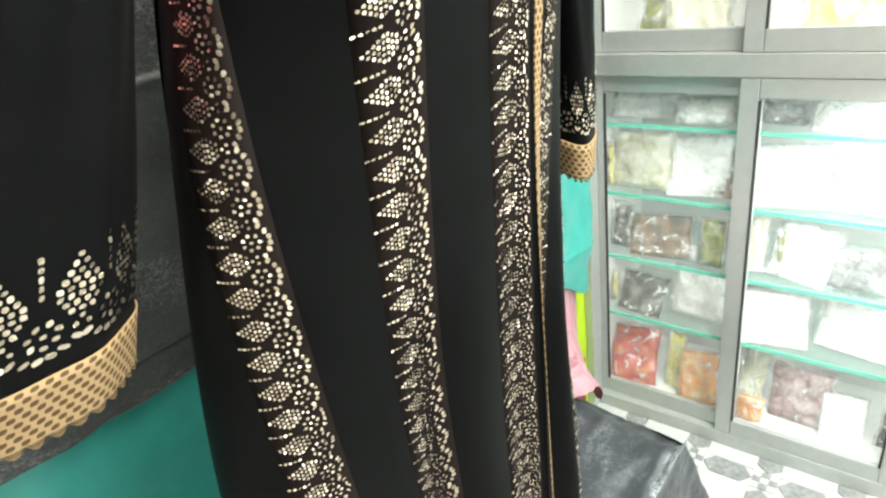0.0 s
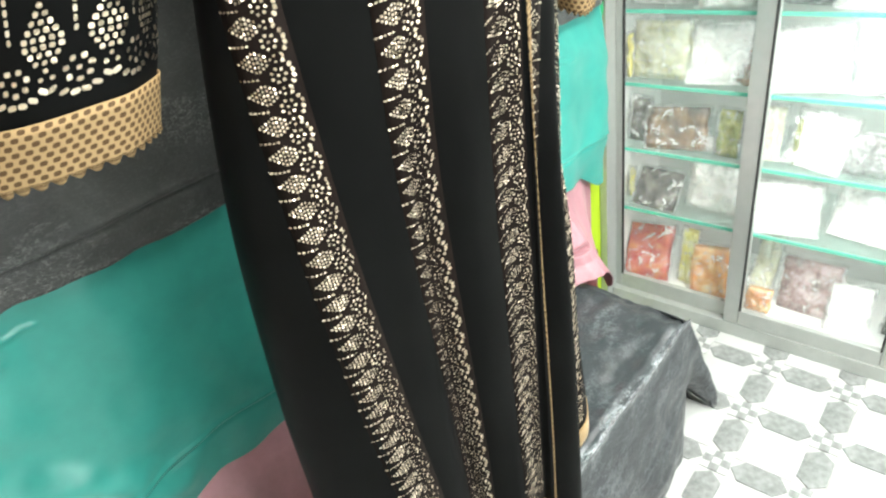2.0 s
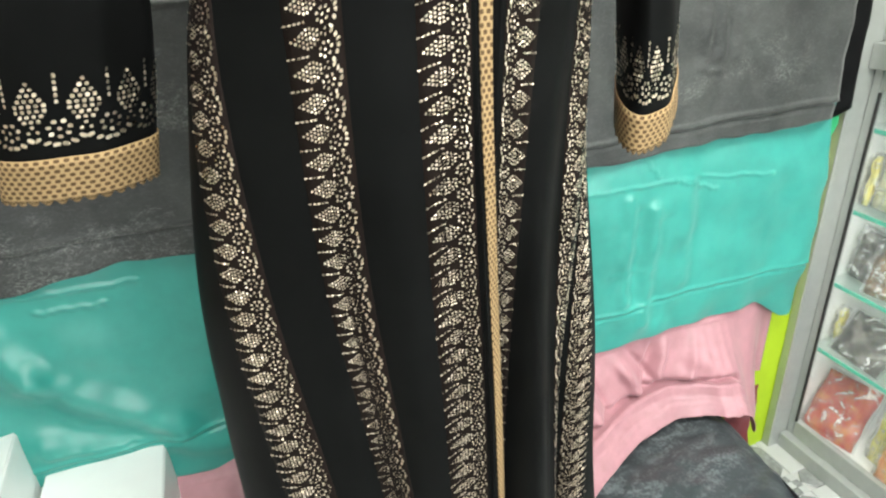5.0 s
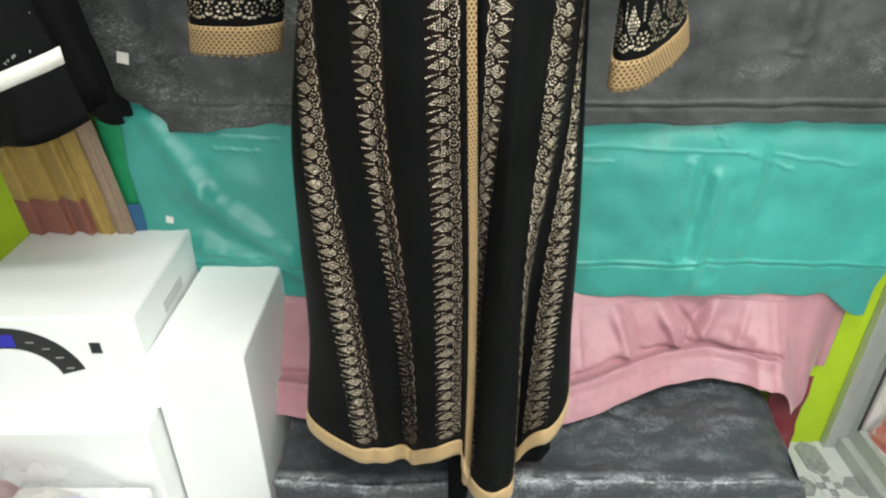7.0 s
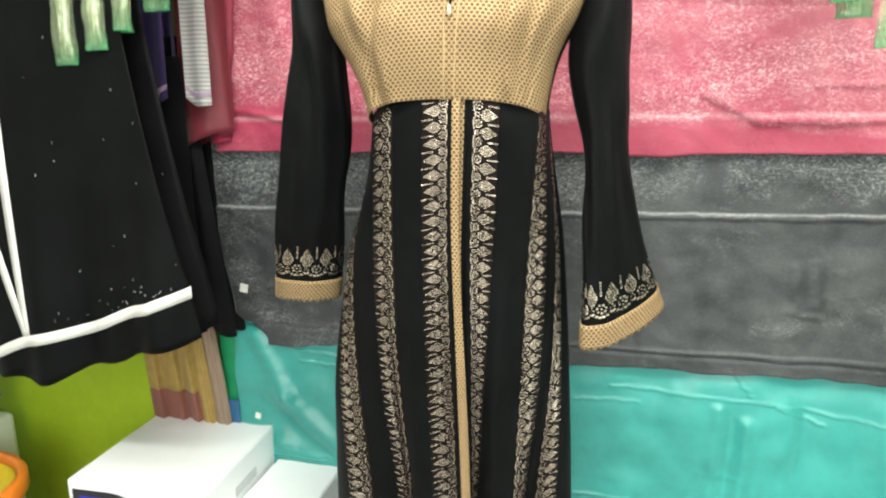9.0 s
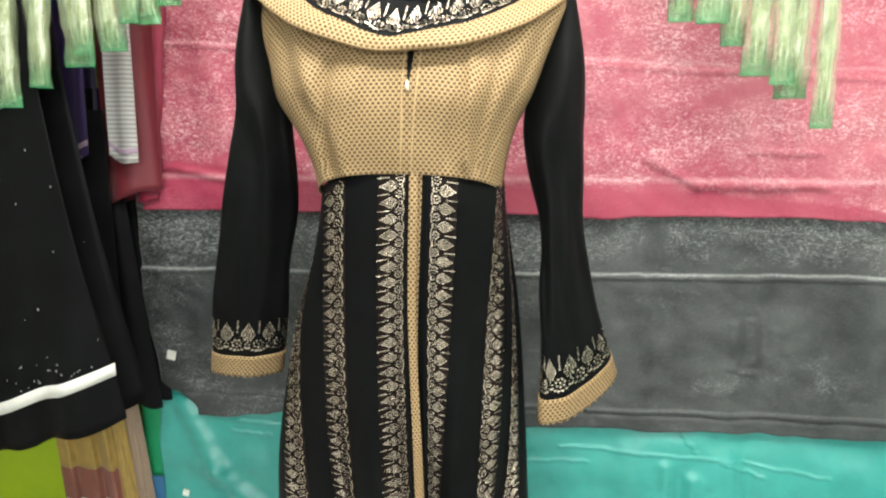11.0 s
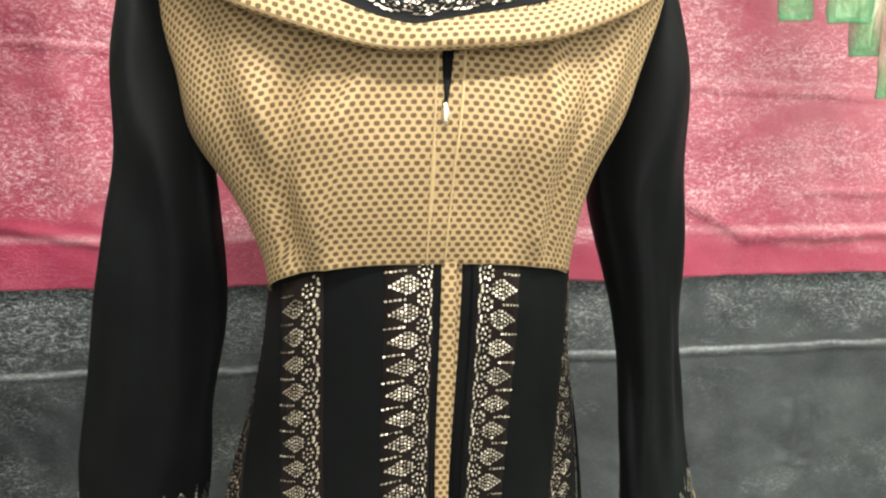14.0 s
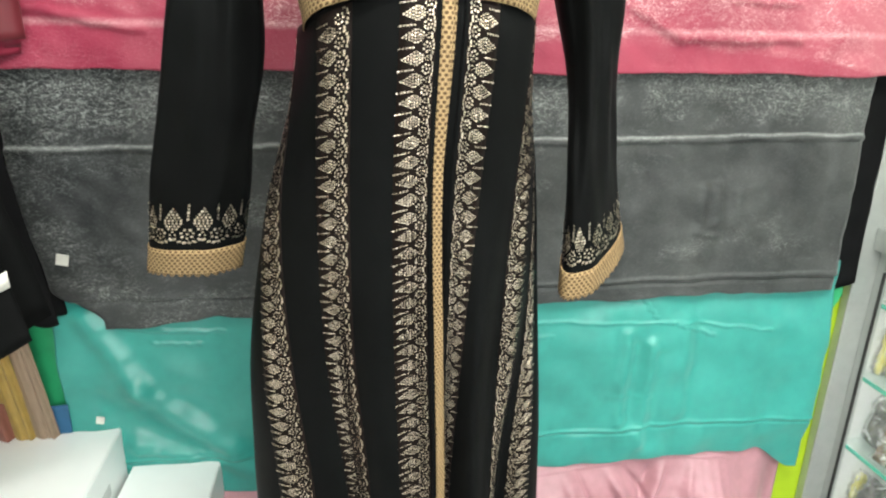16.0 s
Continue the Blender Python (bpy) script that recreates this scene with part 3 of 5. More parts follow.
def pleated_cloth():
    """A striped cloth folded into narrow slanting pleats: mustard above, rust below, beige at the side."""
    top = thing("striped_cloth", "mustard and rust striped cloth hanging in narrow pleats", "cloth", at=(-0.9, 0, 0.7))
    def pleats(name, x0, x1, z0, z1, mat, count, lean):
        verts = []
        nx, nv = 24 * count, 20
        for j in range(nv):
            z = z1 + (z0 - z1) * j / (nv - 1)
            for i in range(nx):
                u = i / (nx - 1)
                x = x0 + (x1 - x0) * u + lean * (1.0 - z) + 0.006 * nz(u, 0, z, 3, 2.0)
                q = (u * count + 0.12 * math.sin(u * 7)) % 1.0
                # each pleat lies flat and dips under the next one
                y = -0.022 - 0.020 * (q ** 0.7) * smooth_step(1.0, 0.86, q) - 0.006 * nz(u * 2, 0, z, 3, 1.0)
                verts.append((x + 0.9, y, z - 0.7))
        thicken(mesh_object(name, verts, grid_faces(nx, nv), mat, top), 0.002)
    pleats("upper_stripe", -1.045, -0.885, 0.815, 1.12, M["mustard"], 3, 0.12)
    pleats("lower_stripe", -1.045, -0.885, 0.66, 0.818, M["rust"], 3, 0.12)
    pleats("side_stripe", -0.885, -0.845, 0.66, 1.12, M["mustard"], 1, 0.12)
    pleats("side_stripe", -0.845, -0.80, 0.66, 1.12, M["taupe"], 1, 0.12)


pleated_cloth()
ob = wall_cloth("blue_cloth", "small blue folded cloth end above the carton", "cloth", M["blue"], -0.80, -0.745, 0.66, 0.80, -0.012, 21.0, nx=20, nz_=20)


# ---------------------------------------------------------------- bench under its velvet throw
def bench():
    top = thing("draped_bench", "low bench covered by a shiny grey velvet throw", "bench", at=(0.16, -0.19, 0))
    part("seat_box", box_bm(-0.56, 0.50, -0.15, 0.175, 0.0, 0.29, 0.01), M["carton"], top, "plain box under the throw")
    nx, ns = 170, 90
    verts, uvs = [], []
    for j in range(ns):
        s = j / (ns - 1)
        for i in range(nx):
            u = i / (nx - 1)
            if s < 0.48:
                q = s / 0.48
                right = 0.592 - 0.062 * q ** 1.5
                y, z = 0.185 - 0.385 * q, 0.315 + 0.016 * math.sin(q * 2.2)
            else:
                q = (s - 0.48) / 0.52
                right = 0.530 + 0.085 * q ** 0.8
                y = -0.20 - 0.055 * smooth_step(0, 1, q) - 0.012 * math.sin(q * 3)
                z = 0.326 * (1 - q) + 0.006
                # the front is hitched up towards the corner
                lift = smooth_step(0.80, 0.93, u) * (1 - smooth_step(0.95, 1.0, u))
                z += 0.075 * lift * q
                y += 0.06 * lift * q * q
            x = -0.58 + (right + 0.58) * u
            for c, a in ((0.445, 0.007), (0.487, 0.009)):
                r = math.exp(-((s - c) / 0.009) ** 2)
                z += a * r
                y -= 0.6 * a * r
            z -= 0.03 * smooth_step(0.93, 1.0, u) ** 2 * (s < 0.48) * (1 - s)
            w = (0.016 * nz(x * 0.5, y, z, 8, 3.0) + 0.009 * nz(x * 0.6, y, z, 19, 8.0) + 0.004 * nz(x * 0.6, y, z, 45, 5.0)) * (0.35 + 0.65 * smooth_step(0.05, 0.3, s))
            flare = smooth_step(0.5, 1.0, s)
            y -= 0.026 * flare * nz(x, 0, 0, 6, 4.0) + w * 0.6 * flare
            z += w * (1 - flare)
            verts.append((x, y, max(z, 0.004)))
            uvs.append((x, s))
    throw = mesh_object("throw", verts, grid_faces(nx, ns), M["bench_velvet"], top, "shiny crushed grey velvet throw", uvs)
    thicken(throw, 0.002)
    # the end that falls over the side
    verts, uvs = [], []
    n1, n2 = 60, 40
    for j in range(n2):
        q = j / (n2 - 1)
        for i in range(n1):
            u = i / (n1 - 1)
            y = 0.185 - 0.385 * u - 0.060 * q * smooth_step(0.4, 1, u)
            z = (0.287 + 0.036 * smooth_step(0.3, 1, u)) * (1 - q) + 0.004
            x = 0.590 - 0.062 * u ** 1.5 + 0.085 * q ** 0.8 + 0.016 * q * math.sin(u * 11) + 0.010 * nz(u * 2, q * 2, 0, 3, 2.0) * q
            verts.append((x, y, z))
            uvs.append((u, 0.55 + 0.4 * q))
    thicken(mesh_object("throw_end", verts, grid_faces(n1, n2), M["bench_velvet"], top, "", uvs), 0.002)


bench()

# dark red cloth showing under the rose one beside the bench
wall_cloth("red_cloth", "dark red cloth hanging under the rose cloth", "cloth", M["maroon"], 0.80, 0.905, 0.03, 0.31, -0.03, 23.0, fold=0.02, nx=40, nz_=30, group=G)


# ---------------------------------------------------------------- cartons
def carton(label, x0, x1, y0, y1, z0, z1, turn=0.0, group="white cartons in a stack"):
    cx, cy = (x0 + x1) / 2, (y0 + y1) / 2
    top = thing("carton", label, "box", group, at=(cx, cy, z0))
    top.rotation_euler = (0, 0, radians(turn))
    hx, hy, h = (x1 - x0) / 2, (y1 - y0) / 2, z1 - z0
    part("body", box_bm(-hx, hx, -hy, hy, 0, h - 0.003, 0.004), M["carton"], top)
    part("lid", box_bm(-hx + 0.002, hx - 0.002, -hy + 0.002, hy - 0.002, h - 0.0028, h, 0.001), M["carton"], top)
    return top, hx, hy, h


printed, hx, hy, h = carton("white printed carton with a black and blue swoosh", -1.0, -0.645, -0.355, -0.005, 0.50, 0.733, 2.0)


def swoosh(parent):
    """A flat printed band that runs level and then bends down."""
    cl = [(-hx + 0.012 + 0.011 * i, h - 0.046) for i in range(9)]
    cl += [(-hx + 0.105 + 0.112 * math.sin(a), h - 0.046 - 0.105 * (1 - math.cos(a))) for a in [radians(5.2 * i) for i in range(16)]]
    verts, faces = [], []
    for i in range(25):
        a, b = cl[max(i - 1, 0)], cl[min(i + 1, 24)]
        dx, dz = b[0] - a[0], b[1] - a[1]
        k = 0.024 / math.hypot(dx, dz)
        x, z = cl[i]
        verts += [(x - dz * k, -hy - 0.0012, max(z + dx * k, h - 0.140)), (x + dz * k, -hy - 0.0012, max(z - dx * k, h - 0.140))]
    for i in range(24):
        faces.append((2 * i, 2 * i + 1, 2 * i + 3, 2 * i + 2))
    mesh_object("printed_band", verts, faces, M["ink"], parent, "black printed band", smooth=False)
    part("printed_panel", box_bm(-hx + 0.03, -hx + 0.125, -hy - 0.0024, -hy - 0.0013, h - 0.066, h - 0.038, 0.0), M["blue_ink"], parent, "blue printed panel")
    for k in range(4):
        x, z = cl[14 + 3 * k]
        part("printed_line", box_bm(x - 0.009, x + 0.005, -hy - 0.0024, -hy - 0.0013, z - 0.001, z + 0.0012, 0.0), M["grey_ink"], parent)
    part("printed_mark", box_bm(hx - 0.095, hx - 0.075, -hy - 0.0024, -hy - 0.0013, h - 0.085, h - 0.06, 0.0), M["ink"], parent, "small black printed mark")
    for k in range(2):
        part("printed_bar", box_bm(hx + 0.0003, hx + 0.0016, -0.05, 0.055, h - 0.085 - 0.045 * k, h - 0.06 - 0.045 * k, 0.0), M["pale_ink"], parent, "grey printed bar")


swoosh(printed)
carton("large white carton under the printed one", -1.03, -0.65, -0.41, -0.002, 0.0, 0.499, 1.0)
carton("tall white carton standing on the floor", -0.64, -0.452, -0.345, -0.012, 0.0, 0.635, 0.0)
low, lx, ly, lh = carton("low white carton on the floor", -1.10, -0.66, -0.62, -0.425, 0.0, 0.36, 0.0)


def plastic_bag():
    top = thing("plastic_bag", "clear crumpled plastic bag with dark red and lilac cloth inside", "bag", at=(-0.89, -0.515, 0.3605))
    def mound(name, cx, hx_, cy, hy_, high, mat, text, seed):
        n = 44
        verts = []
        for j in range(n):
            for i in range(n):
                a, b = 2 * i / (n - 1) - 1, 2 * j / (n - 1) - 1
                e = max(0.0, 1 - abs(a) ** 3) * max(0.0, 1 - abs(b) ** 3)
                x, y = cx + hx_ * a, cy + hy_ * b
                verts.append((x, y, 0.001 + high * e ** 0.6 + 0.25 * high * nz(x, y, 0, 34, seed) * e + 0.12 * high * nz(x, y, 0, 80, seed) * e))
        mesh_object(name, verts, grid_faces(n, n), mat, top, text)
    mound("film", 0.0, 0.175, 0.0, 0.095, 0.115, M["film_bag"], "crumpled clear film", 1.0)
    mound("red_cloth", -0.050, 0.060, -0.005, 0.075, 0.098, M["maroon"], "dark red folded cloth", 2.0)
    mound("lilac_cloth", 0.110, 0.045, -0.015, 0.065, 0.055, M["lilac"], "pale lilac cloth", 3.0)
    mound("pale_cloth", 0.045, 0.055, 0.0, 0.07, 0.060, M["cream"], "pale cloth", 4.0)


plastic_bag()


# ---------------------------------------------------------------- display cabinet
CX = 1.079


def cabinet():
    top = thing("display_cabinet", "aluminium showcase with sliding glass doors and lit glass shelves", "cabinet", at=(CX, 0, 0))
    A = M["aluminium"]
    y_end, depth, high = -1.62, 0.38, 2.1
    def bar(name, x0, x1, y0, y1, z0, z1, mat=A, bev=0.003):
        return part(name, box_bm(x0, x1, y0, y1, z0, z1, bev), mat, top)
    # carcass
    bar("back_panel", depth - 0.012, depth, y_end, 0.033, 0.02, high, M["white_wall"], 0.0)
    bar("side_panel", 0.045, depth - 0.013, 0.020, 0.032, 0.02, high - 0.002, M["white_wall"], 0.0)
    bar("side_panel", 0.045, depth - 0.013, y_end, y_end + 0.012, 0.02, high - 0.002, M["white_wall"], 0.0)
    bar("base_board", 0.03, depth - 0.013, y_end + 0.013, 0.007, 0.045, 0.065, M["white_wall"], 0.0)
    bar("divider_board", 0.03, depth - 0.013, y_end + 0.013, 0.007, 1.085, 1.105, M["white_wall"], 0.0)
    bar("roof_board", 0.0, depth, y_end, 0.033, high, high + 0.02, A)
    # outer frame
    bar("corner_post", -0.034, 0.044, 0.008, 0.0335, 0.0, high - 0.001)
    bar("corner_post", -0.004, 0.044, y_end, y_end + 0.04, 0.0, high - 0.001)
    bar("plinth_rail", -0.002, 0.043, y_end + 0.041, 0.007, 0.0, 0.046)
    bar("middle_rail", -0.002, 0.043, y_end + 0.041, 0.007, 1.078, 1.132)
    bar("top_rail", -0.002, 0.043, y_end + 0.041, 0.007, high - 0.05, high - 0.002)

    def door(y0, y1, z0, z1, x, flip):
        d = new("sliding_door")
        d.parent = top
        s = 0.042
        e = 0.020 if y1 > 0 else s
        for nm, a in (("stile", (y0, y0 + s, z0, z1)), ("stile", (y1 - e, y1, z0, z1)),
                      ("bottom_rail", (y0 + s + 0.001, y1 - e - 0.001, z0, z0 + 0.05)), ("top_rail", (y0 + s + 0.001, y1 - e - 0.001, z1 - 0.045, z1))):
            part(nm, box_bm(x, x + 0.018, *a, 0.002), A, d)
        p = part("pane", box_bm(x + 0.007, x + 0.011, y0 + s - 0.004, y1 - e + 0.004, z0 + 0.046, z1 - 0.041, 0.0), M["pane"], d, "clear glass pane")
        p.visible_shadow = False
        for ya in (y0 + s + 0.0005, y1 - e - 0.006):
            part("gasket", box_bm(x - 0.0015, x + 0.0035, ya, ya + 0.0055, z0 + 0.05, z1 - 0.05, 0.0), M["rubber"], d, "black rubber gasket")

    for z0, z1 in ((0.047, 1.077), (1.133, high - 0.051)):
        door(-0.400, 0.007, z0, z1, 0.022, 1)
        door(-0.802, -0.355, z0 - 0.0, z1, 0.000, 1)
        door(-1.180, -0.762, z0, z1, 0.022, 1)
        door(-1.579, -1.14, z0, z1, 0.000, 1)
    for z in (0.342, 0.542, 0.742, 0.942, 1.40, 1.70):
        p = part("shelf", box_bm(0.045, depth - 0.02, y_end + 0.02, 0.016, z - 0.008, z, 0.001), M["shelf_glass"], top, "green-edged glass shelf")
        p.visible_shadow = False
        part("shelf_edge", box_bm(0.0415, 0.0445, y_end + 0.02, 0.016, z - 0.009, z + 0.001, 0.0), M["shelf_edge"], top, "bright green polished glass edge")


cabinet()


def garment_pack(mat, label, y0, y1, z, h, fat, x, lean, seed, flat=False):
    """A folded garment, pillow-shaped, in a crumpled clear sleeve."""
    w = abs(y1 - y0)
    top = thing("garment_pack", label, "clothing pack", "packed garments in the cabinet", at=(x, (y0 + y1) / 2, z))
    top.rotation_euler = (radians(5 * math.sin(seed * 4.1)) if w > 0.07 else 0, radians(lean), radians(9 * math.sin(seed * 2.7)))
    def pillow(name, hw, hh, d, m, rough, text):
        n = 16
        verts, faces = [], []
        for side in (-1, 1):
            for j in range(n):
                for i in range(n):
                    a, b = 2 * i / (n - 1) - 1, 2 * j / (n - 1) - 1
                    e = (max(0.0, 1 - abs(a) ** 6) * max(0.0, 1 - abs(b) ** 6)) ** 0.5
                    bump = rough * (nz(a * 2, b * 2, side, 1.6, seed) + 0.6 * nz(a * 5, b * 5, side, 1.4, seed + 3))
                    verts.append((side * (d * e + 0.0008) + bump * e, hw * a + 0.006 * nz(b, 0, 0, 2, seed), hh + hh * b))
            k = 0 if side < 0 else n * n
            faces += [tuple(k + q for q in f) for f in grid_faces(n, n)]
        rim = [i for i in range(n)] + [n * j + n - 1 for j in range(1, n)] + [n * (n - 1) + i for i in range(n - 2, -1, -1)] + [n * j for j in range(n - 2, 0, -1)]
        for p, q in zip(rim, rim[1:] + rim[:1]):
            faces.append((p, q, q + n * n, p + n * n))
        return mesh_object(name, verts, faces, m, top, text)
    pillow("folded_cloth", w / 2 - 0.008, h / 2 - 0.004, fat, mat, 0.006, "")
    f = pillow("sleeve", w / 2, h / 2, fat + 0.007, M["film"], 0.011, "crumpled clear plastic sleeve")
    f.visible_shadow = False


PACK = {k: blotched("packed_" + k, tones) for k, tones in {
    "white": ((0.60, 0.60, 0.57), (0.78, 0.79, 0.77), (0.82, 0.83, 0.81)),
    "cream": ((0.40, 0.38, 0.22), (0.62, 0.62, 0.46), (0.74, 0.75, 0.66)),
    "brown": ((0.03, 0.02, 0.014), (0.14, 0.075, 0.035), (0.30, 0.18, 0.10)),
    "dark": ((0.012, 0.012, 0.012), (0.05, 0.047, 0.042), (0.20, 0.19, 0.17)),
    "olive": ((0.07, 0.07, 0.015), (0.21, 0.22, 0.04), (0.42, 0.44, 0.15)),
    "red": ((0.28, 0.015, 0.015), (0.40, 0.035, 0.02), (0.50, 0.16, 0.03)),
    "yellow": ((0.55, 0.45, 0.06), (0.62, 0.58, 0.16), (0.70, 0.68, 0.40)),
    "orange": ((0.50, 0.16, 0.03), (0.55, 0.26, 0.07), (0.62, 0.48, 0.25)),
    "grey": ((0.06, 0.062, 0.063), (0.17, 0.175, 0.175), (0.42, 0.43, 0.43)),
    "mauve": ((0.12, 0.06, 0.06), (0.28, 0.17, 0.17), (0.56, 0.45, 0.45))}.items()}
# each shelf: colour, start and end along the cabinet, height of the pack
SHELVES = [
    (0.0655, [("red", -0.008, 0.155, 0.19), ("yellow", 0.16, 0.225, 0.20), ("orange", 0.215, 0.34, 0.17), ("cream", 0.37, 0.45, 0.22), ("orange", 0.385, 0.47, 0.09), ("mauve", 0.46, 0.63, 0.17),
              ("white", 0.60, 0.715, 0.15), ("dark", 0.73, 0.90, 0.2), ("cream", 0.91, 1.1, 0.2), ("mauve", 1.12, 1.32, 0.2), ("white", 1.34, 1.55, 0.2)]),
    (0.3425, [("yellow", -0.012, 0.012, 0.10), ("dark", 0.015, 0.17, 0.13), ("white", 0.17, 0.345, 0.16), ("white", 0.37, 0.56, 0.15), ("white", 0.55, 0.73, 0.16), ("grey", 0.74, 0.9, 0.14), ("white", 0.92, 1.12, 0.15), ("cream", 1.14, 1.34, 0.15)]),
    (0.5425, [("dark", -0.012, 0.060, 0.14), ("brown", 0.055, 0.245, 0.13), ("white", 0.10, 0.26, 0.05), ("olive", 0.255, 0.33, 0.14), ("cream", 0.365, 0.43, 0.15), ("white", 0.42, 0.575, 0.15), ("olive", 0.445, 0.475, 0.13),
              ("grey", 0.56, 0.70, 0.11), ("grey", 0.66, 0.84, 0.09), ("white", 0.86, 1.05, 0.14), ("brown", 1.07, 1.27, 0.14)]),
    (0.7425, [("yellow", -0.012, 0.015, 0.13), ("cream", 0.0, 0.19, 0.165), ("white", 0.16, 0.335, 0.165), ("brown", 0.28, 0.34, 0.15), ("white", 0.37, 0.56, 0.16), ("white", 0.55, 0.72, 0.14), ("grey", 0.60, 0.78, 0.10), ("cream", 0.80, 1.0, 0.15), ("white", 1.02, 1.22, 0.15)]),
    (0.9425, [("white", 0.0, 0.19, 0.08), ("white", 0.18, 0.34, 0.07), ("grey", 0.36, 0.50, 0.06), ("white", 0.49, 0.68, 0.09), ("grey", 0.68, 0.84, 0.07), ("white", 0.86, 1.06, 0.08)]),
    (1.1055, [("olive", 0.04, 0.17, 0.2), ("cream", 0.16, 0.32, 0.2), ("white", 0.31, 0.46, 0.22), ("yellow", 0.45, 0.62, 0.2), ("cream", 0.62, 0.79, 0.2), ("white", 0.8, 1.0, 0.2)]),
    (1.4005, [("cream", 0.05, 0.25, 0.2), ("white", 0.25, 0.45, 0.2), ("grey", 0.45, 0.65, 0.2), ("white", 0.65, 0.85, 0.2)]),
]
k = 0
for z, row in SHELVES:
    for key, a, b, h in row:
        k += 1
        slim = b - a < 0.06
        garment_pack(PACK[key], f"folded {key} garment in a crumpled clear plastic sleeve", -a, -b, z, h, 0.010 + 0.008 * math.sin(k * 1.7) ** 2,
                     CX + (0.075 if k % 2 else 0.105) + 0.012 * math.sin(k * 3.3), 10 if slim else 20 + 14 * math.sin(k * 2.1), float(k))


# ---------------------------------------------------------------- the abaya on its stand
def mannequin():
    """Neck, trunk, pole and foot in one piece."""
    verts, faces = [], []
    prof = [(0.0, 0.16), (0.012, 0.16), (0.02, 0.02), (1.06, 0.018), (1.08, 0.04), (1.14, 0.058), (1.22, 0.066), (1.35, 0.072), (1.48, 0.082), (1.56, 0.090), (1.66, 0.115),
            (1.76, 0.13), (1.80, 0.125), (1.82, 0.112), (1.845, 0.100), (1.88, 0.092), (1.95, 0.088), (2.0, 0.09), (2.08, 0.088), (2.16, 0.085), (2.22, 0.05), (2.235, 0.002)]
    n = 32
    for z, r in prof:
        wide = 1.25 if 0.7 < z < 1.81 else 1.0
        for i in range(n):
            a = 2 * math.pi * i / n
            fold = 1 + (0.05 * math.sin(5 * a + 9 * z) if z > 1.83 else 0)
            verts.append((-0.035 + 0.028 * smooth_step(1.78, 1.84, z) + wide * r * fold * math.cos(a), -0.40 - 0.012 * smooth_step(1.78, 1.84, z) + 0.85 * r * fold * math.sin(a), z))
    faces = grid_faces(n, len(prof), True)
    ob = mesh_object("mannequin", verts, faces, M["mannequin"])
    tagged(ob, "black covered display mannequin on a round foot", "mannequin")


mannequin()


def catmull(p0, p1, p2, p3, t):
    return 0.5 * ((2 * p1) + (-p0 + p2) * t + (2 * p0 - 5 * p1 + 4 * p2 - p3) * t * t + (-p0 + 3 * p1 - 3 * p2 + p3) * t ** 3)


def along(values, t):
    """A smooth curve through evenly spaced values."""
    n = len(values) - 1
    t = min(max(t, 0.0), 1.0) * n
    i = min(int(t), n - 1)
    g = lambda k: values[min(max(k, 0), n)]
    return catmull(g(i - 1), g(i), g(i + 1), g(i + 2), t - i)


Z_TOP, Z_HEM = 1.572, 0.452
# each column of a panel: its x and its y at six even heights from the waist to the hem
LEFT = [
    ((-0.154, -0.203, -0.230, -0.243, -0.243, -0.253), (-0.272, -0.260, -0.245, -0.240, -0.240, -0.230)),
    ((-0.168, -0.248, -0.296, -0.311, -0.317, -0.342), (-0.293, -0.334, -0.343, -0.340, -0.345, -0.355)),
    ((-0.190, -0.258, -0.276, -0.266, -0.247, -0.236), (-0.331, -0.377, -0.407, -0.410, -0.420, -0.425)),
    ((-0.204, -0.237, -0.236, -0.217, -0.198, -0.187), (-0.376, -0.413, -0.426, -0.425, -0.430, -0.440)),
    ((-0.173, -0.184, -0.183, -0.162, -0.144, -0.144), (-0.472, -0.456, -0.436, -0.422, -0.415, -0.413)),
    ((-0.135, -0.145, -0.145, -0.129, -0.116, -0.116), (-0.499, -0.477, -0.456, -0.439, -0.428, -0.424)),
    ((-0.079, -0.088, -0.088, -0.081, -0.078, -0.078), (-0.515, -0.491, -0.476, -0.465, -0.460, -0.455)),
    ((-0.040, -0.047, -0.044, -0.037, -0.034, -0.034), (-0.518, -0.496, -0.481, -0.470, -0.465, -0.460)),
    ((-0.036, -0.043, -0.038, -0.031, -0.028, -0.029), (-0.519, -0.496, -0.481, -0.470, -0.465, -0.460)),
    ((-0.021, -0.028, -0.022, -0.015, -0.012, -0.016), (-0.519, -0.495, -0.479, -0.467, -0.460, -0.455)),
]
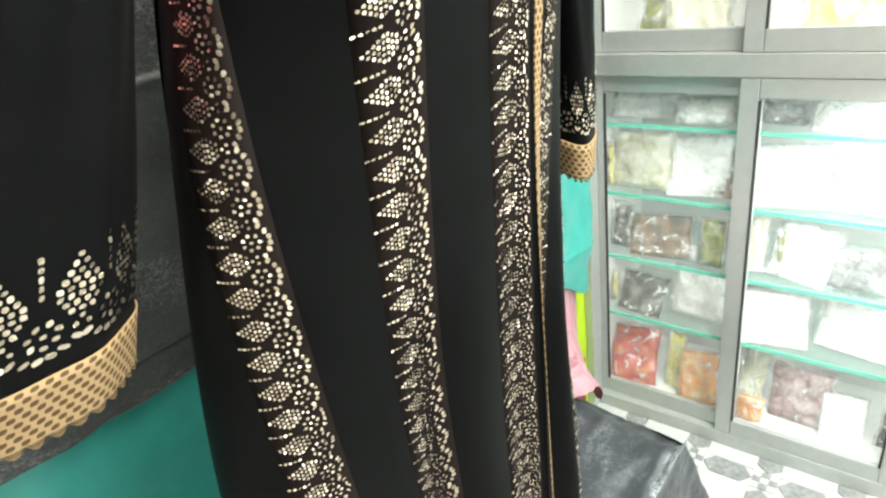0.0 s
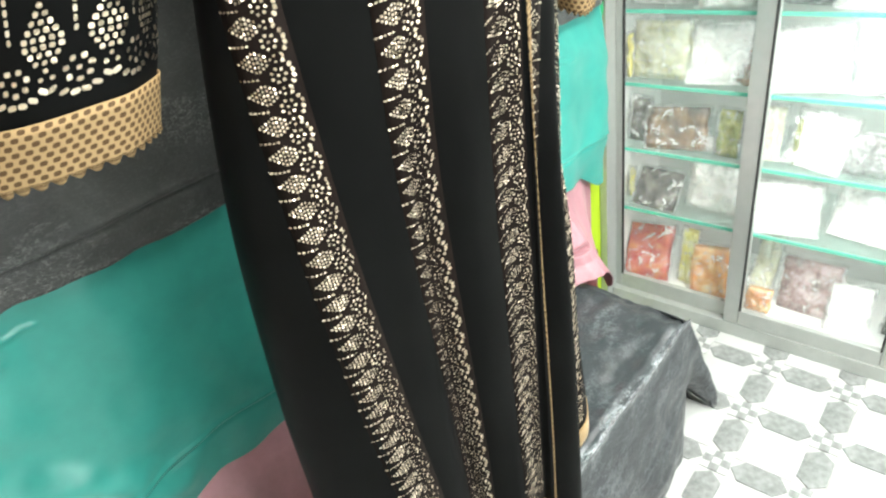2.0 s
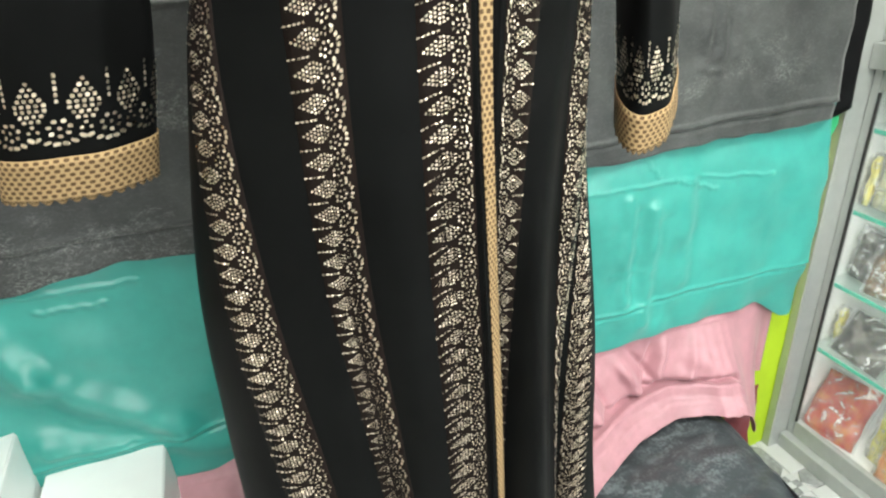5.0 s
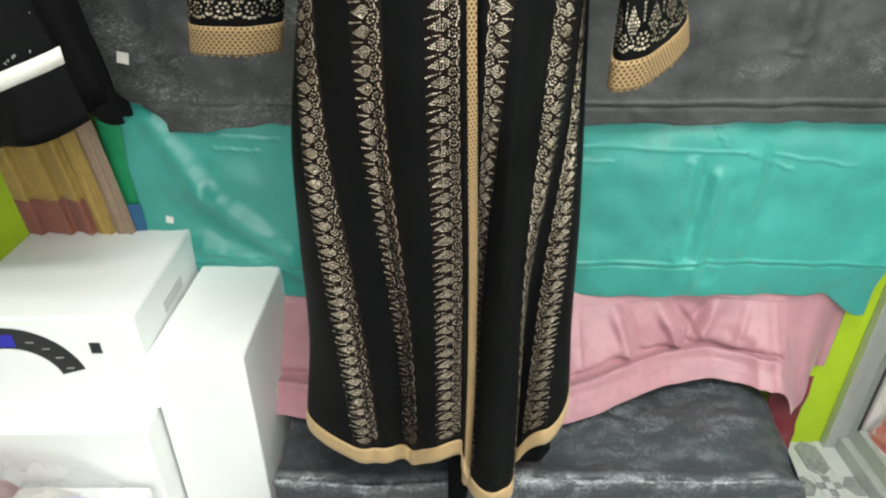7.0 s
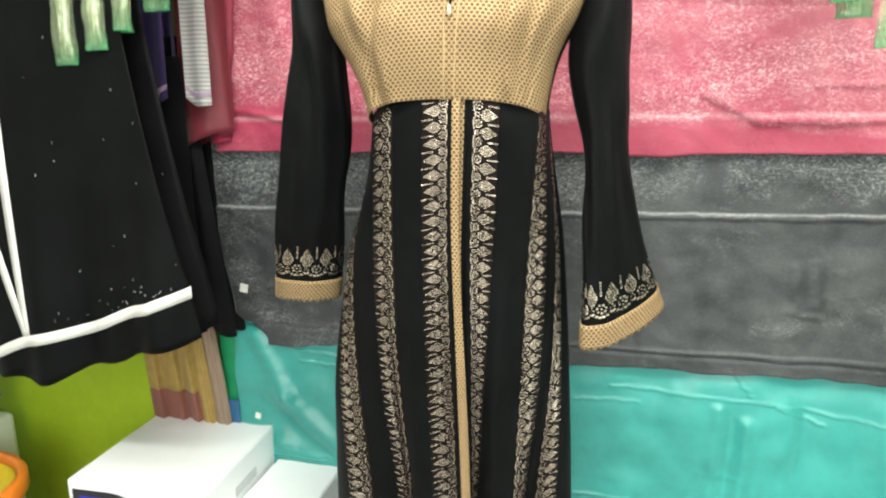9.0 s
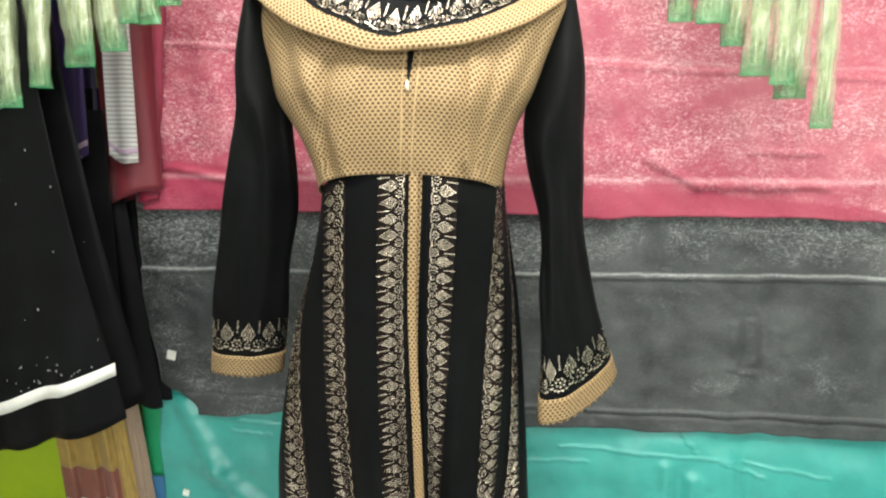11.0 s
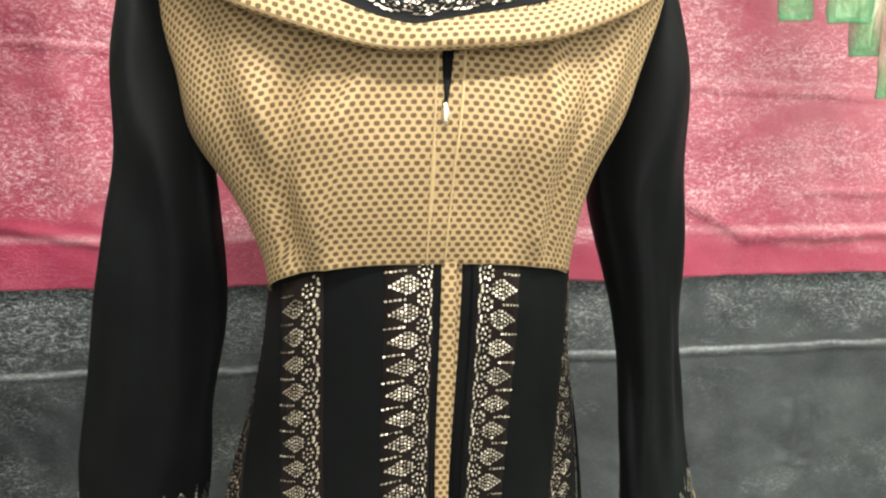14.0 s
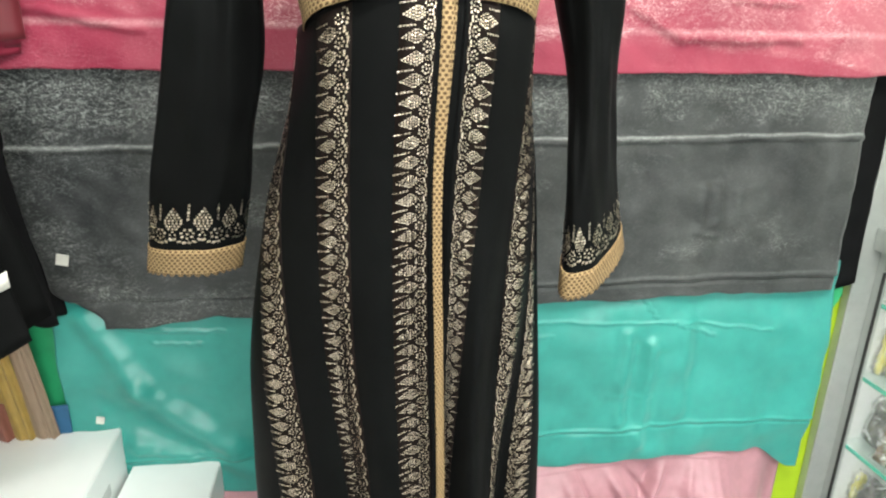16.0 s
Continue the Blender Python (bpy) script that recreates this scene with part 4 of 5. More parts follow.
RIGHT = [
    ((-0.024, -0.036, -0.036, -0.035, -0.037, -0.041), (-0.512, -0.477, -0.440, -0.416, -0.406, -0.401)),
    ((-0.008, -0.019, -0.021, -0.022, -0.025, -0.027), (-0.514, -0.483, -0.454, -0.428, -0.418, -0.413)),
    ((-0.002, -0.012, -0.014, -0.015, -0.016, -0.019), (-0.516, -0.487, -0.460, -0.436, -0.427, -0.420)),
    ((0.034, 0.022, 0.008, -0.004, -0.006, -0.008), (-0.504, -0.477, -0.464, -0.453, -0.450, -0.445)),
    ((0.063, 0.052, 0.033, 0.032, 0.036, 0.038), (-0.481, -0.465, -0.464, -0.472, -0.477, -0.477)),
    ((0.090, 0.077, 0.068, 0.061, 0.066, 0.068), (-0.455, -0.448, -0.443, -0.451, -0.451, -0.451)),
    ((0.097, 0.104, 0.098, 0.077, 0.073, 0.075), (-0.420, -0.425, -0.427, -0.420, -0.410, -0.405)),
    ((0.100, 0.117, 0.117, 0.099, 0.091, 0.086), (-0.394, -0.395, -0.401, -0.415, -0.420, -0.425)),
    ((0.099, 0.122, 0.133, 0.133, 0.127, 0.125), (-0.380, -0.376, -0.381, -0.410, -0.420, -0.430)),
    ((0.097, 0.127, 0.143, 0.155, 0.164, 0.176), (-0.357, -0.355, -0.355, -0.365, -0.370, -0.380)),
    ((0.071, 0.085, 0.093, 0.103, 0.113, 0.124), (-0.289, -0.273, -0.260, -0.255, -0.245, -0.245)),
]


def hem_left(c):
    return Z_HEM + 0.012 * math.sin(c * 1.9 + 0.4) - 0.050 * math.exp(-((c - 4.4) / 0.8) ** 2) + 0.03 * math.exp(-((c - 6.4) / 1.4) ** 2) - 0.03 * math.exp(-((c - 9.2) / 0.7) ** 2) + 0.03 * (c < 2) * (2 - c) * 0.5


def hem_right(c):
    return 0.365 + 0.05 * smooth_step(4.5, 6.5, c) + 0.08 * smooth_step(6.5, 8, c) + 0.10 * smooth_step(8, 9.6, c)


def skirt_point(cols, hem, c, v):
    """A point of a skirt panel: c runs across its columns, v from the waist (0) to the hem (1)."""
    n = len(cols) - 1
    c = min(max(c, 0.0), n)
    i = min(int(c), n - 1)
    g = lambda k: cols[min(max(k, 0), n)]
    four = [(along(g(k)[0], v), along(g(k)[1], v)) for k in (i - 1, i, i + 1, i + 2)]
    x, y = (catmull(*[q[a] for q in four], c - i) for a in (0, 1))
    waist = 1.594 - (0.040 if x < -0.042 else 0.030) * min(1.2, abs(x + 0.042) / 0.15) ** 2
    z = waist + (hem(c) - waist) * v
    y += 0.003 * (1 - smooth_step(0.0, 0.035, v))
    y += 0.0025 * nz(c * 0.6, v * 3, 0, 1.7, 2.0) * v
    # soft upright folds between the borders
    y += 0.0065 * math.sin(c * 2.9 + 1.1 * math.sin(3 * v + c) + 0.8) * smooth_step(0.08, 0.5, v)
    return Vector((x, y, z))


def surface_normal(fn, s, t):
    e = 1e-3
    a = fn(s + e, t) - fn(s - e, t)
    b = fn(s, t + e) - fn(s, t - e)
    n = a.cross(b)
    return n.normalized() if n.length > 1e-12 else Vector((0, -1, 0))


def motif():
    """One repeat of the printed border, as small dots (s, t, half width, half height, turn): s across the border, t along it, in parts of the repeat's length."""
    out = []
    rs, rt = 0.0262, 0.0430
    # leaf built of staggered columns of round dots
    for s, n in ((0.065, 1), (0.138, 2), (0.211, 3), (0.284, 4), (0.357, 5), (0.430, 5), (0.503, 4), (0.576, 3)):
        for k in range(n):
            out.append((s, 0.5 + 0.138 * (k - (n - 1) / 2), rs, rt, 0))
    # row of short bars between the leaves
    for s in (-0.01, 0.075, 0.16, 0.245, 0.33):
        out.append((s, 0.0, 0.030, 0.034, 0))
    # ring of dots with a heart
    for k in range(7):
        a = 2 * math.pi * k / 7
        out.append((0.715 + 0.118 * math.cos(a), 0.205 * math.sin(a), rs * 1.1, rt * 1.15, 0))
    out.append((0.715, 0.0, rs, rt, 0))
    for s, t in ((0.655, 0.5), (0.735, 0.41), (0.735, 0.59)):
        out.append((s, t, rs * 0.9, rt * 0.9, 0))
    # scalloped chain at the outer side
    for k in range(6):
        t = -0.43 + 0.172 * k
        out.append((0.955 - 0.55 * t * t, t, rs * 1.15, 0.076, -50 * t))
    return out


MOTIF = motif()
DOT_RING = ((-0.55, -1), (0.55, -1), (1, -0.5), (1, 0.5), (0.55, 1), (-0.55, 1), (-1, 0.5), (-1, -0.5))


def print_band(name, fn, normal_sign, width_of, length, count, parent, mirror=False, lift=0.0012):
    """Prints the border along a strip: fn(s, t) gives the place for s in 0..1 across and t in 0..1 along."""
    verts, faces = [], []
    tilt = random.Random(count)
    for k in range(count):
        for s, t, hs, ht, turn in MOTIF:
            ca, sa = math.cos(radians(turn)), math.sin(radians(turn))
            ring = []
            for ds, dt in DOT_RING:
                a, b = ds * hs, dt * ht
                # keep the shape when turned: s and t have different lengths
                k_st = width_of / (length / count)
                a2 = a * ca - (b / k_st) * sa
                b2 = a * k_st * sa + b * ca
                ss = s + a2
                tt = (k + 0.5 + t + b2) / (count + 0.6)
                if mirror:
                    ss = 1 - ss
                ring.append((ss, min(max(tt, 0.001), 0.999)))
            cs = sum(r[0] for r in ring) / len(ring)
            ct = sum(r[1] for r in ring) / len(ring)
            n = surface_normal(fn, cs, ct) * normal_sign
            i0 = len(verts)
            tip = tilt.uniform(-0.00042, 0.00042), tilt.uniform(-0.00042, 0.00042)
            verts += [fn(a, b) + n * (lift + tip[0] * ds + tip[1] * dt) for (a, b), (ds, dt) in zip(ring, DOT_RING)]
            faces.append(tuple(range(i0, i0 + len(DOT_RING))))
    return mesh_object(name, verts, faces, M["gold"], parent, "gold foil print of leaves and rings", smooth=False)


def sheet(name, fn, nu, nv, mat, parent, label="", u0=0.0, u1=1.0, v0=0.0, v1=1.0, uv=(1.0, 1.0), thick=0.0012, lift=0.0, sign=1, lengths=False):
    verts, uvs = [], []
    for j in range(nv):
        for i in range(nu):
            u, v = u0 + (u1 - u0) * i / (nu - 1), v0 + (v1 - v0) * j / (nv - 1)
            p = fn(u, v)
            if lift:
                p = p + surface_normal(fn, u, v) * lift * sign
            verts.append(p)
            uvs.append((u * uv[0], v * uv[1]))
    if lengths:
        # true lengths along the cloth from its middle and from its lower edge, so that the weave keeps its size
        mid, up = nu // 2, [0.0] * nu
        for j in range(nv):
            row = verts[j * nu:(j + 1) * nu]
            if j:
                up = [q + (p - o).length for q, p, o in zip(up, row, verts[(j - 1) * nu:j * nu])]
            run = [0.0]
            for a, b in zip(row, row[1:]):
                run.append(run[-1] + (b - a).length)
            for i in range(nu):
                uvs[j * nu + i] = (0.5 + run[i] - run[mid], up[i])
    ob = mesh_object(name, verts, grid_faces(nu, nv), mat, parent, label, uvs)
    return thicken(ob, thick)


# body rings: height, half width, depth in front of the axis
TORSO = [(1.582, 0.140, 0.118), (1.615, 0.148, 0.127), (1.66, 0.165, 0.137), (1.705, 0.190, 0.140), (1.75, 0.206, 0.130), (1.80, 0.224, 0.108), (1.835, 0.234, 0.072), (1.85, 0.22, 0.03)]
AXIS = (-0.042, -0.400)


def torso_point(u, v):
    """Front of the bodice: u 0..1 from the wearer's right seam to the left one as seen, v 0..1 from the waist up."""
    a = along([q[1] for q in TORSO], v)
    b = along([q[2] for q in TORSO], v)
    z = along([q[0] for q in TORSO], v)
    th = (u - 0.5) * math.pi * 0.98
    x = AXIS[0] - 0.0115 * (1 - v) + a * math.copysign(abs(math.sin(th)) ** 0.86, th)
    y = AXIS[1] - b * abs(math.cos(th)) ** 0.6
    z -= (0.040 if u < 0.5 else 0.030) * (2 * u - 1) ** 2 * (1 - v) ** 4
    if u > 0.5:
        x += 0.010 * (1 - smooth_step(0.0, 0.4, v)) * (2 * u - 1) ** 2
    else:
        x -= (0.026 - 0.011 * smooth_step(0.35, 0.6, v) * smooth_step(0.98, 0.8, v)) * smooth_step(0.05, 0.45, v) * (1 - 2 * u) ** 2
    # soft pulls from the bust and beside the placket
    y -= 0.010 * math.exp(-((v - 0.42) / 0.16) ** 2) * (math.exp(-((u - 0.30) / 0.10) ** 2) + math.exp(-((u - 0.70) / 0.10) ** 2))
    y += 0.004 * math.sin((u - 0.5) * 22 + 4 * v) * smooth_step(0.1, 0.6, v) * abs(u - 0.5)
    y += 0.004 * math.exp(-((u - 0.17 - 0.10 * (1 - v)) / 0.03) ** 2) + 0.002 * math.exp(-((u - 0.62 - 0.10 * v) / 0.02) ** 2)
    y -= 0.005 * math.exp(-((u - 0.235 - 0.10 * (1 - v)) / 0.03) ** 2) + 0.004 * math.exp(-((u - 0.82 + 0.07 * (1 - v)) / 0.028) ** 2)
    y += 0.004 * math.exp(-((u - 0.885 + 0.07 * (1 - v)) / 0.026) ** 2) + 0.004 * math.exp(-((u - 0.33 - 0.18 * (v - 0.4)) / 0.022) ** 2) * smooth_step(0.05, 0.4, v)
    # slanting folds from the bust to the waist seam
    for u0, slope, wid, amp in ((0.245, 0.26, 0.022, 0.0065), (0.315, 0.30, 0.016, -0.0045), (0.765, -0.10, 0.018, 0.0060), (0.725, -0.16, 0.016, -0.0045), (0.655, -0.05, 0.014, 0.003)):
        y += 1.7 * amp * math.exp(-((u - u0 - slope * (v - 0.1)) / wid) ** 2) * smooth_step(0.0, 0.12, v) * smooth_step(0.75, 0.40, v)
    y += 0.004 * nz(u * 2, v * 1.4, 0, 4, 5.0)
    return Vector((x, y, z))


def sleeve_curve(rows):
    """rows: height, inner x, outer x, y of the middle, half depth, from the shoulder to the cuff."""
    def fn(u, v):
        z, xi, xo, y, d = (along([r[k] for r in rows], v) for k in range(5))
        th = 2 * math.pi * u
        cx, hw = (xi + xo) / 2, (xo - xi) / 2
        x = cx + hw * math.cos(th)
        k = smooth_step(0.1, 0.5, v) * (1 - 0.6 * smooth_step(0.8, 0.95, v))
        yy = y - d * math.sin(th) + 0.018 * nz(math.cos(th) * 1.3, math.sin(th) * 1.3, v * 3.2, 1.3, 4.0) * k
        yy += 0.009 * math.sin(v * 16 + 3 * math.cos(th)) * k * smooth_step(0.75, 0.35, v)
        x += 0.005 * nz(math.cos(th) + 3, math.sin(th), v * 4, 1.5, 7.0) * k
        return Vector((x, yy, z))
    return fn


SLEEVE_L = sleeve_curve([(1.862, -0.282, -0.300, -0.43, 0.02), (1.77, -0.262, -0.318, -0.425, 0.050), (1.66, -0.243, -0.328, -0.42, 0.055), (1.53, -0.246, -0.363, -0.400, 0.055),
                         (1.376, -0.275, -0.405, -0.362, 0.050), (1.205, -0.313, -0.446, -0.312, 0.045)])
RS = sleeve_curve([(1.842, 0.176, 0.204, -0.40, 0.02), (1.75, 0.150, 0.220, -0.395, 0.055), (1.64, 0.128, 0.226, -0.385, 0.06), (1.50, 0.159, 0.230, -0.380, 0.055),
                   (1.355, 0.165, 0.260, -0.366, 0.05), (1.197, 0.166, 0.308, -0.350, 0.045)])


def SLEEVE_R(u, v):
    p = RS(u, v)
    p.z += (0.022 * math.cos(2 * math.pi * u) - 0.012 * math.sin(2 * math.pi * u)) * smooth_step(0.7, 1.0, v)
    p.y += 0.062 * smooth_step(0.35, 1.0, v) * math.cos(2 * math.pi * u)
    return p


def cowl(w, s):
    """The wide collar: s 0..1 from one shoulder over the breast to the other, w 0 at its outer fold, 1 at the neck."""
    q = 2 * s - 1
    aq = abs(q)
    left = q < 0
    low_x = -0.056 + 0.250 * q
    low_z = 1.750 + (0.122 * aq ** 1.9 if left else 0.092 * aq ** 2.7)
    low_y = -0.556 + 0.105 * aq ** 3.0
    up_x = -0.032 + 0.125 * math.sin(q * math.pi / 2) + 0.02 * q
    up_z = 1.858 + (0.055 if left else 0.03) * aq
    up_y = -0.470 + 0.090 * q * q
    k = w ** (1.35 - 0.5 * aq)
    x, y, z = (a + (b - a) * k for a, b in ((low_x, up_x), (low_y, up_y), (low_z, up_z)))
    roll = math.sin(min(w, 0.45) / 0.45 * math.pi)
    y -= 0.005 * roll
    z += 0.005 * roll
    z += 0.004 * nz(s * 3, w, 0, 2.3, 3.0)
    y += 0.004 * nz(s * 3, w * 2, 0, 2.9, 6.0)
    return Vector((x, y, z))


def abaya():
    top = thing("abaya", "black open-front abaya with tan dotted yoke and gold foil borders", "dress", at=(0, 0, 0))
    # inner dress
    inner = []
    nv, nu = 40, 72
    for j in range(nv):
        v = j / (nv - 1)
        for i in range(nu):
            th = 2 * math.pi * i / nu
            a = 0.110 + 0.095 * v
            b = 0.062 + 0.012 * v
            w = 1 + 0.06 * v * math.sin(7 * th + 2 * v) + 0.04 * v * math.sin(11 * th)
            inner.append((-0.050 + a * w * math.cos(th), -0.370 + 0.050 * v + b * w * math.sin(th), 1.575 - (1.17 + 0.05 * math.cos(th)) * v + 0.012 * v * math.sin(5 * th)))
    thicken(mesh_object("inner_dress", inner, grid_faces(nu, nv, True), M["black"], top, "plain black inner dress"))
    # skirt
    for name, cols, hem in (("skirt_panel", LEFT, hem_left), ("skirt_panel", RIGHT, hem_right)):
        n = len(cols) - 1
        fn = lambda u, v, cols=cols, hem=hem, n=n: skirt_point(cols, hem, u * n, v)
        panel = sheet(name, fn, 130, 110, M["black"], top)
        sheet("hem_band", fn, 130, 5, M["tan_plain"], panel, "tan hem band", v0=0.965, v1=1.0, lift=0.0014, sign=-1)
        if cols is LEFT:
            bands = ((2, 3, False), (4, 5, False), (6, 7, False))
            strip = (8, 9)
        else:
            bands = ((2, 3, True), (5, 6, True), (7, 8, True))
            strip = (0, 1)
        for a, b, mir in bands:
            bf = lambda s, t, a=a, b=b, cols=cols, hem=hem: skirt_point(cols, hem, a + (b - a) * s, 0.004 + 0.955 * t)
            sheet("border_ground", bf, 6, 90, M["brown_ground"], panel, "dark brown ground of the border", u0=-0.03, u1=1.04 if not mir else 1.03, lift=0.0007, sign=-1, thick=0.0006)
            print_band("foil_border", bf, -1, 0.04, 1.06, 43, panel, mir)
        sheet("front_band", fn, 6, 110, M["tan"], panel, "tan dotted front band", u0=(strip[0] + 0.2 * (cols is LEFT)) / n, u1=(strip[1] - 0.45 * (cols is RIGHT)) / n, v0=0.0, v1=0.975, lengths=True, lift=0.0016, sign=-1)
    # back
    back = []
    for j in range(30):
        v = j / 29
        for i in range(40):
            u = i / 39
            x0, x1 = along(LEFT[0][0], v) - 0.01, along(RIGHT[-1][0], v) + 0.01
            back.append((x0 + (x1 - x0) * u, -0.28 + 0.05 * v * math.sin(u * math.pi) + 0.012 * v * math.sin(u * 18), Z_TOP + (Z_HEM - Z_TOP) * v))
    thicken(mesh_object("back_panel", back, grid_faces(40, 30), M["black"], top))
    # bodice
    sheet("yoke", torso_point, 110, 70, M["tan"], top, "tan cloth yoke with brown woven dots", lengths=True)
    tb = lambda u, v: Vector((torso_point(u, v).x, -0.80 - torso_point(u, v).y - 0.0, torso_point(u, v).z))
    sheet("bodice_back", tb, 40, 30, M["black"], top, v1=0.98)
    for dx in (-0.0085, 0.0085):
        seam = lambda u, v, dx=dx: torso_point(0.524 + dx * 1.6 + 0.003 * (u - 0.5), 0.03 + 0.72 * v)
        sheet("placket_seam", seam, 3, 60, M["tan_plain"], top, "stitched placket seam", lift=0.0016, sign=1, thick=0.001)
    slit = lambda u, v: torso_point(0.520 + 0.011 * (u - 0.5) * math.sin(math.pi * min(1, v * 0.9 + 0.05)), 0.43 + 0.30 * v)
    sheet("neck_slit", slit, 5, 30, M["black"], top, "open neck slit", lift=0.0024, sign=1)
    knob = bmesh.new()
    bmesh.ops.create_uvsphere(knob, u_segments=10, v_segments=8, radius=0.0045)
    bmesh.ops.scale(knob, vec=(0.7, 0.7, 2.0), verts=knob.verts[:])
    p = torso_point(0.520, 0.42)
    bmesh.ops.translate(knob, vec=(p.x, p.y - 0.004, p.z), verts=knob.verts[:])
    part("zip_pull", knob, M["gold"], top, "small metal zip pull", smooth=True)
    # sleeves
    for fn, sgn in ((SLEEVE_L, 1), (SLEEVE_R, -1)):
        sl = sheet("sleeve", fn, 60, 60, M["black"], top, v1=0.985)
        edge = lambda u, v, fn=fn: fn(u, v) + Vector((0, 0, 0.0026 * math.cos(2 * math.pi * 34 * u) * smooth_step(0.99, 1.0, v)))
        sheet("cuff", edge, 205, 8, M["tan"], sl, "tan dotted cuff", v0=0.936, v1=1.0, lengths=True, lift=0.0018, sign=-sgn)
        bf = lambda s, t, fn=fn: fn(t, 0.925 - 0.062 * (1 - s))
        print_band("foil_border", bf, 1 if sgn > 0 else -1, 0.036, 0.28, 10, sl, False)
    # collar
    split = lambda u: 0.20 + 0.17 * abs(2 * u - 1)
    sheet("collar_fold", lambda u, v: cowl(v * split(u), u), 90, 24, M["tan"], top, "tan dotted collar fold", thick=0.002, lengths=True)
    sheet("collar_lining", lambda u, v: cowl(split(u) - 0.015 + (1.015 - split(u)) * v, u), 90, 30, M["black"], top, "black collar lining", thick=0.002)
    bf = lambda s, t: cowl(split(0.05 + 0.90 * t) + 0.05 + 0.40 * (1 - s), 0.05 + 0.90 * t)
    print_band("foil_border", bf, 1, 0.042, 0.5, 14, top, False, lift=0.002)
    under = lambda u, v: cowl(0.0, u) + Vector((0, 0.022 * v, -0.006 * math.sin(v * math.pi) + 0.012 * v))
    sheet("collar_turn", under, 90, 8, M["tan"], top, "underside of the collar fold", uv=(0.6, 0.03), thick=0.002)


abaya()


# ---------------------------------------------------------------- hanging packets
def hanging_packet(x, y, z_low, w, seed, z_top=2.45):
    """A long narrow film packet, rolled and crinkled, hanging by its upper end."""
    top = thing("hanging_packet", "long narrow green and clear plastic packet hanging in a row", "packet", "plastic packets hung in a swag", at=(x, y, z_low))
    lean = 0.05 * math.sin(seed * 3.1)
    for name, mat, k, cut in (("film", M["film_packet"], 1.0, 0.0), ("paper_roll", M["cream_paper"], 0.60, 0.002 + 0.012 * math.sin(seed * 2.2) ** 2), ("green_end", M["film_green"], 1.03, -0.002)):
        n, m = 18, 60
        verts = []
        h = z_top - z_low if name != "green_end" else 0.078
        for j in range(m):
            v = j / (m - 1)
            z = cut + (h - cut) * v
            pinch = 0.85 + 0.35 * nz(seed, 0, z, 25, seed) if name == "paper_roll" else (0.92 + 0.06 * math.exp(-z / 0.02))
            flat = 0.08 + 0.24 * smooth_step(0.0, 0.08, z) if name == "paper_roll" else 0.12 + 0.22 * smooth_step(0.0, 0.06, z)
            for i in range(n):
                a = 2 * math.pi * i / n
                q = 1 + 0.30 * nz(math.cos(a) + seed, math.sin(a), z * 14, 1.1, seed) + 0.22 * nz(math.cos(a) * 3 + seed, math.sin(a) * 3, z * 30, 1.2, seed)
                verts.append((lean * z + k * pinch * w / 2 * q * math.cos(a), k * flat * w * q * math.sin(a), z))
        mesh_object(name, verts, grid_faces(n, m, True), mat, top)


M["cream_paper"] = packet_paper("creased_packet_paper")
for k in range(8):
    x = 0.346 + 0.0355 * k + 0.006 * math.sin(k * 5)
    hanging_packet(x, -0.35 + 0.02 * math.sin(k * 2.3), 1.862 - 0.0285 * k - 0.012 * math.sin(k * 1.9), 0.043 + 0.010 * math.sin(k * 3.3), k + 1.0)
for k in range(12):
    x = -0.475 - 0.038 * k + 0.006 * math.sin(k * 4)
    hanging_packet(x, -0.35 + 0.02 * math.sin(k * 2.9), 1.860 - 0.0208 * k - 0.012 * math.sin(k * 2.4), 0.044 + 0.010 * math.sin(k * 2.7), k + 31.0)
bm = bmesh.new()
bmesh.ops.create_cone(bm, cap_ends=True, segments=10, radius1=0.006, radius2=0.006, depth=3.3)
ob = part("hanging_rail", bm, M["steel"], None, smooth=True)
ob.matrix_world = pose(-0.4, -0.35, 2.45, 0, 90, 0)
tagged(ob, "thin steel rail under the ceiling for hanging goods", "rail", kind="structure")


# ---------------------------------------------------------------- garments on the left
def hung_garment(name, label, mat, x0, y0, x1, y1, z_low0, z_low1, z_top, seed, folds=5, amp=0.03, bulge=0.0, end=None, taper=0.86):
    """A garment hung along a rail, seen from its front; it may have a band near its end."""
    top = thing(name, label, "garment", "garments hung on the rail", at=(x0, y0, z_low0))
    d = Vector((x1 - x0, y1 - y0, 0))
    nrm = Vector((d.y, -d.x, 0)).normalized()
    def fn(u, v):
        low = z_low0 + (z_low1 - z_low0) * u + min(0.02, 0.09 * d.length) * math.sin(u * folds * 4.4 + seed) + min(0.05, 0.2 * d.length) * math.sin(u * math.pi) * -0.4
        z = z_top + (low - z_top) * v
        narrow = taper + (1 - taper) * v
        w = 0.5 + (u - 0.5) * narrow
        off = amp * (0.25 + 0.75 * v) * math.sin(u * folds * 2 * math.pi + seed + 0.6 * nz(u, v, 0, 3, seed)) + bulge * math.sin(u * math.pi)
        p = Vector((x0, y0, 0)) + d * w + nrm * off
        return Vector((p.x - x0, p.y - y0, z - z_low0))
    sheet("front", fn, 110, 60, mat, top)
    sheet("back", lambda u, v: fn(u, v) - nrm * (0.05 + 0.03 * math.sin(u * math.pi)), 60, 30, mat, top)
    if end:
        sheet("end_band", fn, 60, 6, end, top, "pale woven end band", v0=0.955, v1=0.972, lift=0.002, sign=-1)
    return top


M["sequin"] = foil("silver_sequin", (0.85, 0.86, 0.88))


